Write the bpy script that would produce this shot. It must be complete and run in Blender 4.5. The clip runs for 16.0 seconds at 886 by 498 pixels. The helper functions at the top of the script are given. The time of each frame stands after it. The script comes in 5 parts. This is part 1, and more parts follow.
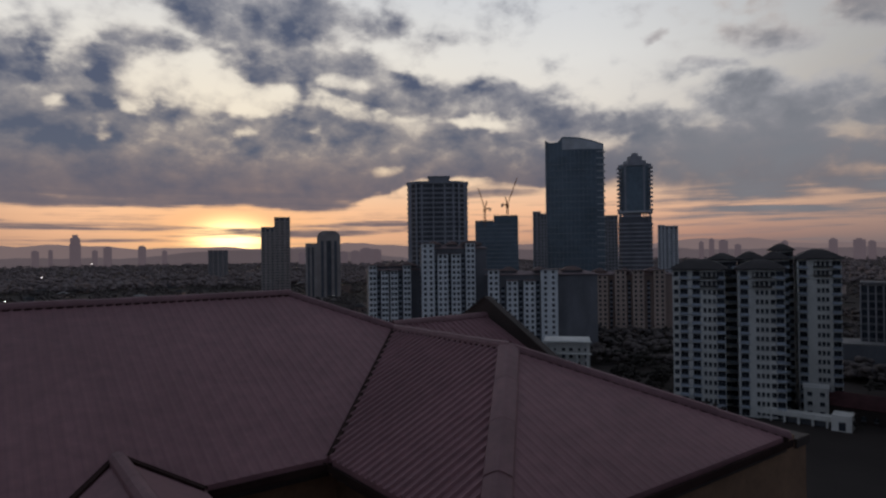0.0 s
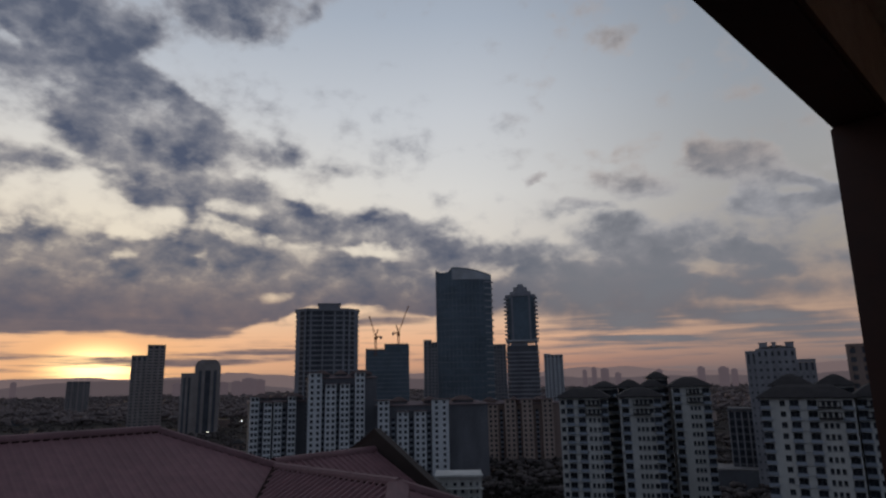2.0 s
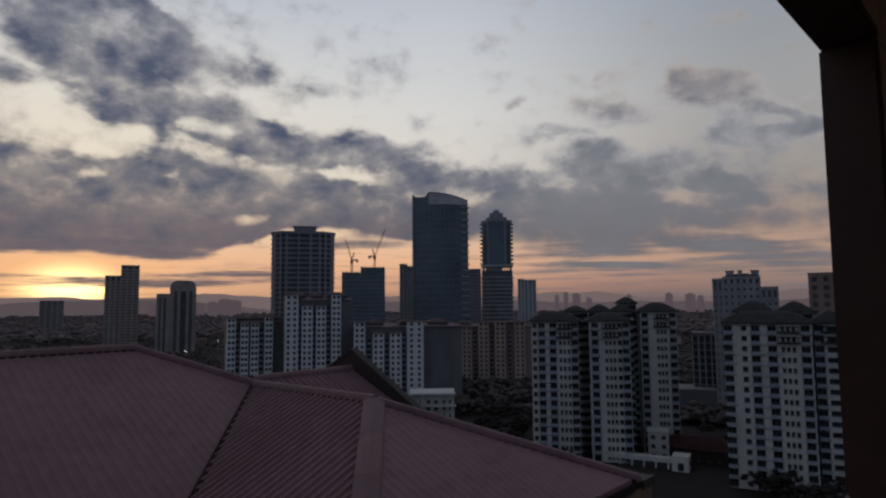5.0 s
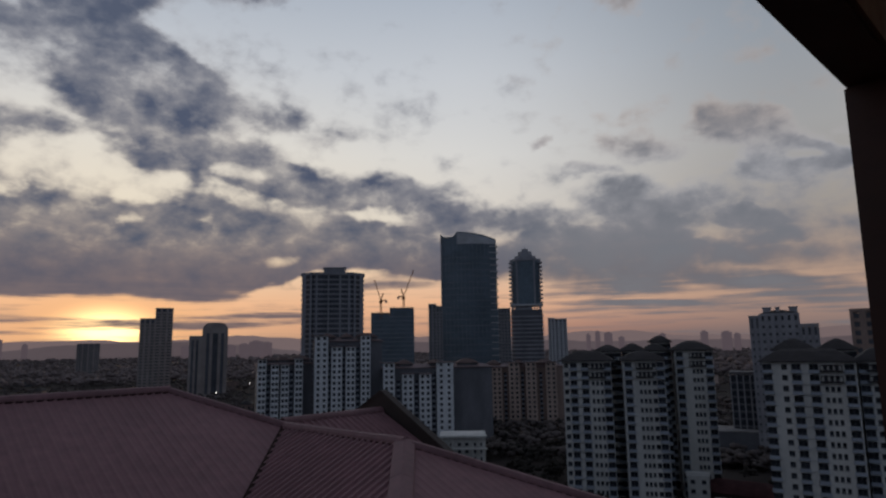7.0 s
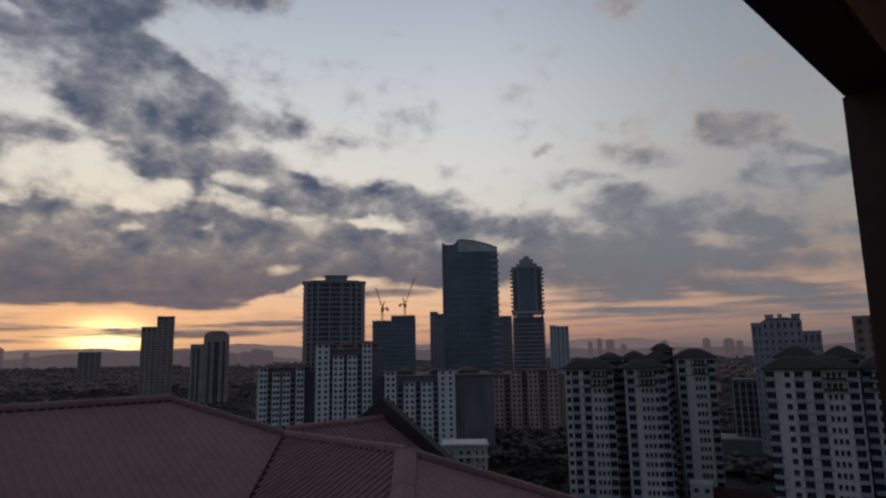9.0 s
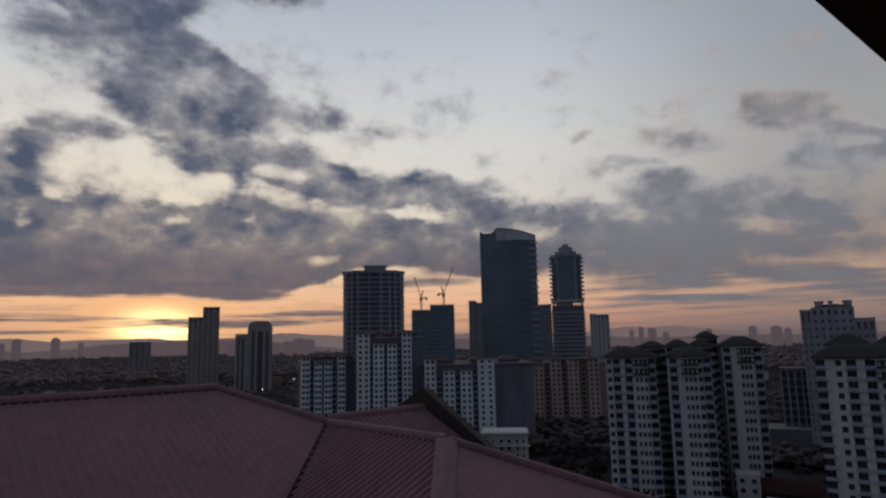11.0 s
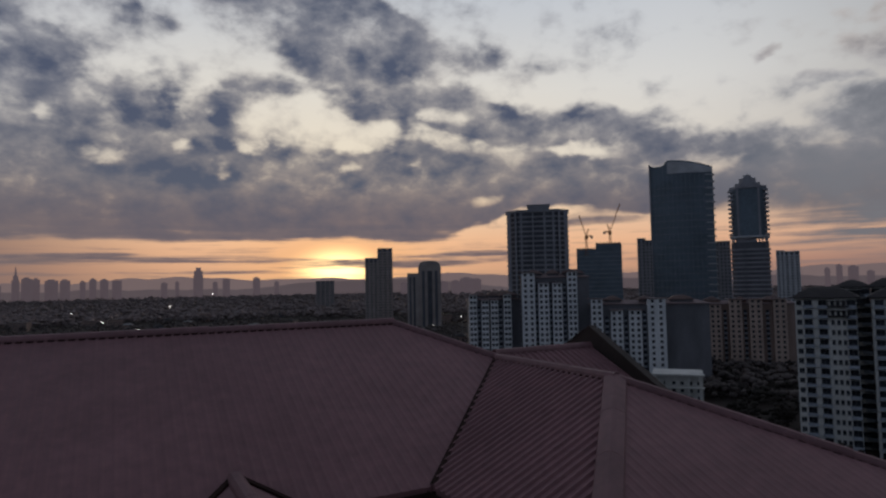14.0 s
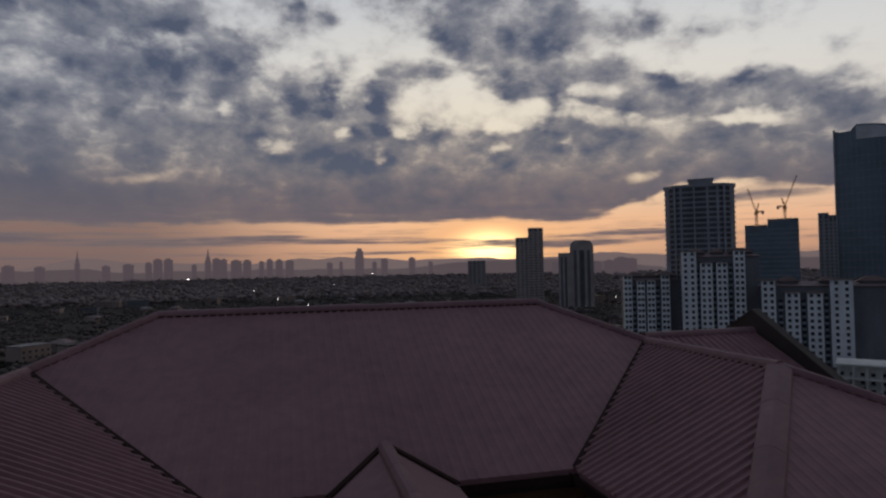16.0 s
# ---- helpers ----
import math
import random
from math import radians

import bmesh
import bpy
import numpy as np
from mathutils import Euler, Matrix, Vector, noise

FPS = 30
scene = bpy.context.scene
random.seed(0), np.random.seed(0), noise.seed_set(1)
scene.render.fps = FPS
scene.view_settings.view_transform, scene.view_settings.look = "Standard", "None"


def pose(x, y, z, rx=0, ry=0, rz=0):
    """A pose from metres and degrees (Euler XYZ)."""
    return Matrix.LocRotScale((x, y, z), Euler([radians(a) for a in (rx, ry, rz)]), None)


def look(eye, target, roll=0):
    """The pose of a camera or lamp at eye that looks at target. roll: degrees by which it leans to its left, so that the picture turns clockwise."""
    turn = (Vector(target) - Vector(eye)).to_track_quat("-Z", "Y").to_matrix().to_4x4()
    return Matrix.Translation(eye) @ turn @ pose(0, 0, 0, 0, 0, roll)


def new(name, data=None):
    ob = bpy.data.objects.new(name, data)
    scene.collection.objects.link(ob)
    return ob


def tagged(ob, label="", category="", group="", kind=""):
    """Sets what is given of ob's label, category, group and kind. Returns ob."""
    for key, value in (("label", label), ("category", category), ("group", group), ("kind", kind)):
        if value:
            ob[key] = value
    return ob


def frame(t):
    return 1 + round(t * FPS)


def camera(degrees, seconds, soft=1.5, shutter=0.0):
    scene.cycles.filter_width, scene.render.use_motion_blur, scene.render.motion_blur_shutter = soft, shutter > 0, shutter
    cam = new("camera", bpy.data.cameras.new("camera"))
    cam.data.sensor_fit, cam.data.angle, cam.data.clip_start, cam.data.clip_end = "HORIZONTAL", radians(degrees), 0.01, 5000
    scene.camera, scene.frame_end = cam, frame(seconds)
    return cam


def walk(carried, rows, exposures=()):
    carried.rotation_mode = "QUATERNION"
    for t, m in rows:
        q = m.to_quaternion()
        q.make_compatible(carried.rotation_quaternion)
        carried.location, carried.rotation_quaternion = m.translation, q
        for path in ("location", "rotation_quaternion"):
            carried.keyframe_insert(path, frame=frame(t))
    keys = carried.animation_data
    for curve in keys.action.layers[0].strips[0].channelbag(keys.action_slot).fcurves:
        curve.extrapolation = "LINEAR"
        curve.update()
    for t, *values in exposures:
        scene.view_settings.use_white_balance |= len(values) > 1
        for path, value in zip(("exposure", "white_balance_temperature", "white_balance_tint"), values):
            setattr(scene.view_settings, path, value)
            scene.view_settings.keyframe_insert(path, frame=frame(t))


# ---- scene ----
# The eye stands on a high balcony; x right, y ahead at the start, ground at z = 0.
EYE = 55.0
cam = camera(70.44, 16.0, soft=2.3)
ROWS = [
    (0.0, 0.000, 0.000, 0.000, -0.02, 0.37, 0.70),
    (0.5, 0.013, -0.006, 0.004, -0.37, 4.16, 0.73),
    (1.0, 0.026, -0.011, 0.006, -2.07, 8.67, 0.91),
    (1.5, 0.022, -0.006, 0.007, -4.68, 11.20, 1.10),
    (2.0, 0.007, 0.001, 0.006, -9.89, 11.87, 1.06),
    (2.5, 0.004, -0.002, -0.011, -11.42, 13.29, 1.66),
    (3.0, -0.009, -0.001, -0.006, -12.79, 11.89, 2.06),
    (3.5, -0.017, 0.005, -0.017, -17.41, 8.45, 1.35),
    (4.0, -0.004, 0.005, -0.024, -22.22, 5.80, 1.46),
    (4.5, -0.008, 0.018, -0.017, -14.63, 4.73, 0.32),
    (7.0, -0.019, -0.017, -0.014, -9.47, 8.63, 0.89),
    (7.5, -0.028, -0.022, -0.005, -10.09, 9.41, 1.10),
    (8.0, -0.027, -0.027, -0.012, -9.77, 9.35, 1.01),
    (10.5, -0.005, -0.022, -0.010, -7.75, 9.31, 1.54),
    (11.0, -0.022, -0.025, 0.001, -5.80, 8.41, 1.16),
    (11.5, -0.026, -0.026, -0.000, -4.30, 7.67, 1.37),
    (12.0, -0.020, -0.024, 0.000, -3.31, 8.12, 1.14),
    (12.5, -0.015, -0.028, 0.001, -3.27, 7.98, 1.37),
    (13.0, -0.021, -0.027, -0.008, -3.50, 8.06, 1.48),
    (13.5, -0.034, -0.027, -0.020, 1.41, 5.47, 0.54),
    (14.0, -0.024, -0.031, -0.025, 9.08, 3.19, 1.08),
    (14.5, 0.032, -0.027, -0.026, 17.57, 2.85, 2.64),
    (15.0, 0.117, -0.012, -0.020, 22.21, 1.98, 1.74),
    (15.5, 0.179, 0.007, -0.017, 21.18, 2.54, 2.10),
    (16.0, 0.203, 0.013, -0.016, 22.78, 1.60, 1.05),
]
walk(cam, [(t, pose(x, y, EYE + z, 90 + pitch, roll, yaw)) for t, x, y, z, yaw, pitch, roll in ROWS],
     [(0.0, 0.15), (1.3, 0.0), (16.0, 0.0)])


# ---- sky: sunrise behind a broken cloud deck ----
def srgb(r, g, b):
    """Linear colour of an 8-bit display colour."""
    return tuple((v / 255 / 12.92) if v < 11 else ((v / 255 + 0.055) / 1.055) ** 2.4 for v in (r, g, b))


SUN_AZ, SUN_EL = -18.5, 1.3
world = bpy.data.worlds.new("sky")
scene.world = world
world.use_nodes = True
wt = world.node_tree
wt.nodes.clear()


def wnode(kind, **sockets):
    n = wt.nodes.new(kind)
    for key, value in sockets.items():
        n.inputs[key].default_value = value
    return n


def wmath(op, a, b=0.0, c=0.0, clamp=False):
    n = wt.nodes.new("ShaderNodeMath")
    n.operation, n.use_clamp = op, clamp
    for i, v in enumerate((a, b, c)):
        if isinstance(v, (int, float)):
            n.inputs[i].default_value = v
        else:
            wt.links.new(v, n.inputs[i])
    return n.outputs[0]


def wmix(fac, a, b, blend="MIX"):
    n = wt.nodes.new("ShaderNodeMix")
    n.data_type, n.blend_type = "RGBA", blend
    for i, v in ((0, fac), (6, a), (7, b)):
        if isinstance(v, (int, float)):
            n.inputs[i].default_value = v
        elif isinstance(v, tuple):
            n.inputs[i].default_value = (*v, 1.0)
        else:
            wt.links.new(v, n.inputs[i])
    return n.outputs[2]


def wsmooth(v, lo, hi):
    n = wt.nodes.new("ShaderNodeMapRange")
    n.interpolation_type = "SMOOTHSTEP"
    wt.links.new(v, n.inputs[0])
    n.inputs[1].default_value, n.inputs[2].default_value = lo, hi
    return n.outputs[0]


def wramp(v, stops):
    n = wt.nodes.new("ShaderNodeValToRGB")
    while len(n.color_ramp.elements) < len(stops):
        n.color_ramp.elements.new(0.5)
    for el, (pos, col) in zip(n.color_ramp.elements, stops):
        el.position, el.color = pos, (*col, 1.0)
    wt.links.new(v, n.inputs[0])
    return n.outputs[0]


def wxyz(x, y, z=0.0):
    n = wt.nodes.new("ShaderNodeCombineXYZ")
    for i, v in enumerate((x, y, z)):
        if isinstance(v, (int, float)):
            n.inputs[i].default_value = v
        else:
            wt.links.new(v, n.inputs[i])
    return n.outputs[0]


def wnoise(vec, scale, detail, rough, distort=0.0):
    n = wnode("ShaderNodeTexNoise", Scale=scale, Detail=detail, Roughness=rough, Distortion=distort)
    wt.links.new(vec, n.inputs["Vector"])
    return n.outputs["Fac"]


coord = wt.nodes.new("ShaderNodeTexCoord")
sep = wt.nodes.new("ShaderNodeSeparateXYZ")
wt.links.new(coord.outputs["Generated"], sep.inputs[0])
AZ = wmath("DEGREES", wmath("ARCTAN2", sep.outputs[0], sep.outputs[1]))
EL = wmath("DEGREES", wmath("ARCSINE", sep.outputs[2]))
# bearing and height, ruffled so that cloud outlines are ragged
ruffle_a = wnoise(wxyz(AZ, wmath("MULTIPLY", EL, 1.5)), 0.16, 4.0, 0.52)
ruffle_b = wnoise(wxyz(AZ, wmath("MULTIPLY", EL, 1.5), 40.0), 0.16, 4.0, 0.52)
fade = wsmooth(EL, 1.0, 12.0)
RAZ = wmath("ADD", AZ, wmath("MULTIPLY", wmath("SUBTRACT", ruffle_a, 0.5), wmath("MULTIPLY_ADD", fade, 5.5, 3.0)))
REL = wmath("ADD", EL, wmath("MULTIPLY", wmath("SUBTRACT", ruffle_b, 0.5), wmath("MULTIPLY_ADD", fade, 3.6, 0.35)))
CLOUDS, RIFTS = [], []


def cloud(az, el, wide, high, tilt, weight, into=CLOUDS):
    """A bank of cloud (or, summed apart, a rift in it) about a bearing and a height in degrees."""
    m = wt.nodes.new("ShaderNodeMapping")
    m.vector_type = "TEXTURE"
    # the running sum rides along as a height that the last scale makes nothing of: it keeps the banks in order
    wt.links.new(wxyz(RAZ, REL, into[0] if into else 0.0), m.inputs[0])
    m.inputs[1].default_value = (az, el, 0)
    m.inputs[2].default_value = (0, 0, radians(tilt))
    m.inputs[3].default_value = (wide * 1.25, high * 1.25, 1.0e6)
    d = wt.nodes.new("ShaderNodeVectorMath")
    d.operation = "DOT_PRODUCT"
    wt.links.new(m.outputs[0], d.inputs[0])
    wt.links.new(m.outputs[0], d.inputs[1])
    body = wmath("SUBTRACT", 1.0, d.outputs["Value"], clamp=True)
    if into is RIFTS:
        body = wmath("POWER", body, 1.5)
    into[:] = [wmath("MULTIPLY_ADD", body, weight, into[0] if into else 0.0)]


# deck
cloud(-52.5, 10.4, 13.1, 6.56, 5, 1.00)
cloud(-40.4, 8.7, 15.6, 4.59, 2, 1.00)
cloud(-22.8, 7.8, 17.1, 3.82, -1, 1.00)
cloud(-55.9, 15.9, 7.4, 5.27, 9, 0.80)
cloud(-8.7, 6.8, 8.2, 2.23, 5, 0.90)
cloud(-34.0, 11.8, 5.0, 2.93, 1, 0.70)
cloud(-26.9, 14.4, 4.6, 2.93, 19, 0.80)
cloud(-49.6, 18.9, 6.7, 2.51, 8, 0.60)
cloud(-42.6, 14.8, 6.5, 3.21, 4, 0.50)
# upper
cloud(-20.0, 21.8, 9.9, 3.38, -9, 0.85)
cloud(-8.3, 19.7, 5.3, 1.79, 8, 0.70)
cloud(-11.4, 16.3, 9.5, 2.12, -9, 1.00)
cloud(-6.5, 14.9, 3.8, 2.33, -5, 0.60)
cloud(3.8, 12.8, 10.5, 2.5, -9, 1.30)
cloud(-2.0, 9.3, 13.6, 2.12, -8, 1.00)
cloud(8.4, 7.9, 6.8, 1.74, -6, 0.90)
cloud(-16.5, 13.2, 6.7, 2.21, -12, 0.60)
cloud(-3.1, 17.8, 2.7, 1.11, 3, 0.35)
cloud(-38.3, 20.1, 5.9, 1.78, 13, 0.35)
cloud(-34.0, 16.2, 3.0, 1.18, 11, 0.50)
cloud(-19.5, 25.1, 7.8, 2.50, -26, 0.90)
cloud(-22.2, 28.6, 6.2, 2.35, -1, 0.80)
cloud(-8.1, 31.5, 8.2, 2.6, 16, 0.75)
# right
cloud(27.4, 11.1, 5.9, 3.00, 5, 0.90)
cloud(24.1, 7.3, 9.5, 2.42, -4, 1.00)
cloud(17.6, 9.7, 3.6, 2.57, 12, 0.60)
cloud(36.7, 16.8, 5.1, 2.12, -24, 0.90)
cloud(39.1, 14.1, 3.9, 1.77, -4, 0.80)
cloud(28.0, 17.0, 3.8, 1.38, -2, 0.60)
cloud(19.4, 17.8, 1.7, 0.51, 10, 0.70)
cloud(23.2, 14.9, 2.3, 0.51, 0, 0.50)
cloud(36.3, 9.7, 2.4, 0.76, -6, 0.55)
cloud(37.9, 8.3, 2.6, 0.56, 7, 0.40)
cloud(39.4, 6.6, 6.2, 1.85, -6, 0.35)
cloud(37.9, 4.4, 7.6, 1.02, -10, 0.60)
cloud(27.2, 19.6, 3.6, 0.98, 3, 0.30)
cloud(42.8, 16.7, 2.0, 0.80, -0, 0.40)
cloud(-0.5, 18.6, 3.1, 1.09, 7, 0.35)
cloud(6.8, 18.7, 3.2, 1.26, -0, 0.20)
cloud(-12.6, 19.6, 3.6, 0.92, 6, 0.30)
# stripe
cloud(-41.8, 2.5, 19.5, 0.44, -0, 0.62)
cloud(-61.3, 2.8, 6.4, 0.40, 1, 0.60)
cloud(-27.1, 1.3, 6.2, 0.21, -1, 0.60)
cloud(-15.2, 1.9, 8.6, 0.41, -0, 0.50)
cloud(5.0, 5.2, 4.6, 0.41, 2, 0.50)
cloud(-7.3, 2.3, 6.1, 0.51, 2, 0.45)
cloud(1.6, -0.3, 9.7, 0.39, -2, 0.30)
cloud(26.3, 3.2, 9.6, 0.39, -3, 0.35)
# rifts
for az, el, wide, high, tilt, weight in (
        (-21.4, 14.5, 3.6, 1.5, -4, 1.0), (-15.2, 13.2, 2.2, 0.9, 4, 1.0), (-17.6, 12.3, 1.2, 0.5, 0, 0.7), (-34.0, 18.3, 4.2, 2.2, -14, 0.50), (-40.0, 21.0, 3.0, 1.2, 0, 0.5),
        (-27.5, 20.6, 4.5, 2.2, 0, 0.6), (-46.5, 18.8, 2.2, 1.1, 5, 0.6), (-37.9, 10.9, 1.5, 0.6, 8, 0.75), (-26.0, 12.2, 0.9, 0.6, 0, 0.75), (-17.3, 10.6, 0.6, 0.4, 0, 0.6),
        (-31.6, 12.0, 0.8, 0.5, 0, 0.7), (3.0, 11.6, 2.6, 0.45, -2, 0.95), (-57.0, 8.2, 2.8, 0.5, 4, 0.4), (-48.0, 7.6, 2.6, 0.4, 4, 0.4), (-8.4, 15.0, 1.6, 0.6, -6, 0.6),
        (-5.0, 7.6, 1.2, 0.45, 10, 0.6), (-7.0, 21.0, 2.0, 1.0, -8, 0.5), (-41.5, 14.2, 0.8, 0.7, 0, 0.5), (39.8, 14.7, 0.9, 0.5, -9, 0.7), (-18.8, 3.1, 3.6, 0.36, -1, 1.0),
        (-3.4, 27.5, 9.0, 3.4, 0, 0.5), (-28.6, 10.2, 0.7, 0.4, 0, 0.5), (22.0, 12.6, 1.6, 0.6, 20, 0.4), (-0.6, 5.9, 3.0, 0.4, 6, 0.7), (-11.5, 11.2, 0.8, 0.3, 0, 0.5)):
    cloud(az, el, wide * 1.35, high * 1.4, tilt, -0.85 * weight, RIFTS)
# thin broken cover between the banks
cloud(-54.0, 21.0, 15.0, 10.0, 0, 0.60)
cloud(-34.0, 19.0, 26.0, 10.00, 0, 0.50)
cloud(-8.0, 27.0, 16.0, 8.00, -10, 0.30)
cloud(30.0, 12.0, 24.0, 8.00, 0, 0.26)
# level streaks under the banks
cloud(4.0, 5.9, 8.0, 0.70, 2, 0.40)
cloud(6.0, 7.6, 9.0, 0.60, 3, 0.34)
cloud(21.0, 7.6, 7.0, 0.50, 2, 0.32)
cloud(31.0, 7.3, 13.0, 0.90, -2, 0.40)
cloud(38.0, 9.2, 9.0, 1.10, -4, 0.34)
cloud(28.0, 4.6, 14.0, 0.60, 0, 0.32)
cloud(36.0, 3.0, 16.0, 0.90, 0, 0.34)
cloud(40.0, 12.5, 7.0, 2.20, 0, 0.40)
cloud(-7.0, 2.6, 6.0, 0.35, 1, 0.34)
# small peach tufts high up
cloud(25.9, 33.0, 2.2, 1.60, 10, 0.28)
cloud(26.6, 28.6, 2.2, 1.40, -10, 0.36)
cloud(36.3, 25.8, 4.0, 1.30, 8, 0.36)
cloud(35.9, 22.6, 2.2, 1.00, -5, 0.36)
cloud(-27, 30.0, 12, 5.0, 0, 0.42)
mass = CLOUDS[0]
# the long deck over the sunrise, with a level underside that lifts and ends to the right
low_edge = wt.nodes.new("ShaderNodeMapRange")
wt.links.new(AZ, low_edge.inputs[0])
for i_, v_ in ((1, -9.0), (2, 3.0), (3, 3.75), (4, 7.4)):
    low_edge.inputs[i_].default_value = v_
over = wmath("ADD", wmath("SUBTRACT", EL, low_edge.outputs[0]), wmath("MULTIPLY", wmath("SUBTRACT", ruffle_b, 0.5), 1.3))
over = wmath("ADD", over, wmath("MULTIPLY", wmath("SUBTRACT", ruffle_a, 0.5), wmath("MULTIPLY_ADD", wsmooth(AZ, -14.0, 0.0), 5.0, 0.6)))
deck = wmath("MULTIPLY", wsmooth(over, -0.15, 0.75), wmath("SUBTRACT", 1.0, wmath("MAXIMUM", wsmooth(EL, 9.0, 15.0), wsmooth(AZ, -1.0, 12.0))))
mass = wmath("MULTIPLY", mass, wmath("MAXIMUM", wsmooth(over, -0.15, 0.75), wmath("MAXIMUM", wsmooth(AZ, -6.0, 1.0), wsmooth(wmath("SUBTRACT", 3.5, EL), 0.0, 0.3))))
mass = wmath("ADD", mass, wmath("MULTIPLY", deck, 0.5))
mass = wmath("ADD", wmath("MINIMUM", mass, 0.95), RIFTS[0])
# cloud goes on all round outside the listed banks
outside = wmath("MAXIMUM", wsmooth(wmath("ABSOLUTE", wmath("ADD", AZ, 8.0)), 58.0, 75.0), wsmooth(EL, 34.0, 46.0))
mass = wmath("MULTIPLY_ADD", outside, wmath("SUBTRACT", 0.75, mass), mass)
GRAIN = wnoise(wxyz(AZ, wmath("MULTIPLY", EL, 1.9), 3.0), 0.13, 5.0, 0.5, 0.35)
MID = wnoise(wxyz(AZ, wmath("MULTIPLY", EL, 1.35), 17.0), 0.30, 4.0, 0.50, 0.25)
MID_UP = wnoise(wxyz(wmath("ADD", AZ, 0.4), wmath("MULTIPLY_ADD", EL, 1.35, 1.3), 17.0), 0.30, 4.0, 0.50, 0.25)
FINE = wnoise(wxyz(AZ, wmath("MULTIPLY", EL, 1.5), 9.0), 0.75, 4.0, 0.55, 0.2)
density = wmath("ADD", mass, wmath("MULTIPLY", wmath("SUBTRACT", GRAIN, 0.5), wmath("MULTIPLY_ADD", fade, 0.55, 0.25)))
density = wmath("ADD", density, wmath("MULTIPLY", wmath("SUBTRACT", FINE, 0.5), wmath("MULTIPLY_ADD", fade, 0.58, 0.10)))
density = wmath("ADD", density, wmath("MULTIPLY", wmath("SUBTRACT", MID, 0.5), wmath("MULTIPLY_ADD", fade, 0.90, 0.15)))
# puffs, and level streaks low down
puff = wt.nodes.new("ShaderNodeTexVoronoi")
puff.feature = "SMOOTH_F1"
puff.inputs["Scale"].default_value, puff.inputs["Smoothness"].default_value = 0.26, 0.6
wt.links.new(wxyz(RAZ, wmath("MULTIPLY", REL, 1.5)), puff.inputs["Vector"])
PUFF = wmath("SUBTRACT", 0.42, puff.outputs["Distance"])
density = wmath("ADD", density, wmath("MULTIPLY", PUFF, wmath("MULTIPLY", fade, 0.55)))
STREAK = wnoise(wxyz(wmath("MULTIPLY", AZ, 0.10), wmath("MULTIPLY", EL, 2.0), 5.0), 1.0, 5.0, 0.6, 0.2)
low_sky = wmath("SUBTRACT", 1.0, wsmooth(EL, 3.2, 6.5))
density = wmath("ADD", density, wmath("MULTIPLY", wmath("SUBTRACT", STREAK, 0.47), wmath("MULTIPLY", low_sky, 2.5)))
COVER = wsmooth(density, 0.02, 0.84)
THICK = wsmooth(density, 0.20, 1.20)

sun_off = wmath("SQRT", wmath("ADD", wmath("POWER", wmath("MULTIPLY", wmath("SUBTRACT", AZ, SUN_AZ), 0.55), 2.0),
                              wmath("POWER", wmath("SUBTRACT", EL, SUN_EL), 2.0)))
NEAR = wmath("SUBTRACT", 1.0, wsmooth(sun_off, 2.0, 26.0))
CORE = wmath("POWER", wmath("SUBTRACT", 1.0, wsmooth(sun_off, 0.3, 3.3)), 1.8)

UP = wmath("DIVIDE", EL, 50.0)
clear = wramp(UP, [(0.0, srgb(112, 94, 95)), (0.03, srgb(178, 132, 114)), (0.075, srgb(224, 176, 144)), (0.14, srgb(214, 186, 162)),
                   (0.22, srgb(214, 207, 198)), (0.34, srgb(213, 212, 210)), (0.48, srgb(196, 200, 206)), (0.64, srgb(166, 176, 190)), (1.0, srgb(104, 116, 136))])
clear = wmix(wmath("MULTIPLY", wsmooth(AZ, 10.0, 42.0), 0.9), clear, wramp(UP, [(0.0, srgb(104, 98, 102)), (0.05, srgb(152, 128, 118)), (0.1, srgb(176, 148, 130)), (0.2, srgb(150, 142, 135)), (0.34, srgb(152, 152, 153)), (0.5, srgb(138, 146, 156)), (1.0, srgb(100, 112, 130))]))
clear = wmix(wmath("MULTIPLY", NEAR, 0.6), clear, wmix(wsmooth(EL, 3.0, 9.0), srgb(250, 194, 146), srgb(255, 236, 200)))
clear = wmix(wmath("MULTIPLY", wsmooth(wmath("SUBTRACT", 7.0, sun_off), 0.0, 7.0), 0.75), clear, srgb(255, 190, 128))
aside = wmath("MULTIPLY", wsmooth(wmath("ABSOLUTE", wmath("SUBTRACT", AZ, SUN_AZ)), 10.0, 32.0), wmath("MULTIPLY", wmath("SUBTRACT", 1.0, wsmooth(EL, 4.0, 9.0)), wmath("SUBTRACT", 1.0, wsmooth(AZ, -10.0, 0.0))))
clear = wmix(wmath("MULTIPLY", aside, 0.88), clear, srgb(116, 98, 96))
clear = wmix(CORE, clear, (2.8, 1.85, 0.80))
lit = wmix(NEAR, srgb(172, 172, 177), srgb(236, 220, 196))
lit = wmix(wmath("MULTIPLY", wmath("MULTIPLY", wsmooth(AZ, 14.0, 22.0), wsmooth(EL, 14.0, 20.0)), 0.6), lit, srgb(190, 168, 152))
lit = wmix(wsmooth(EL, 5.0, 16.0), wmix(NEAR, srgb(108, 102, 107), srgb(146, 124, 116)), lit)
dark = wramp(UP, [(0.0, srgb(106, 88, 88)), (0.08, srgb(104, 96, 103)), (0.18, srgb(86, 92, 108)), (0.32, srgb(78, 86, 107)), (1.0, srgb(92, 100, 116))])
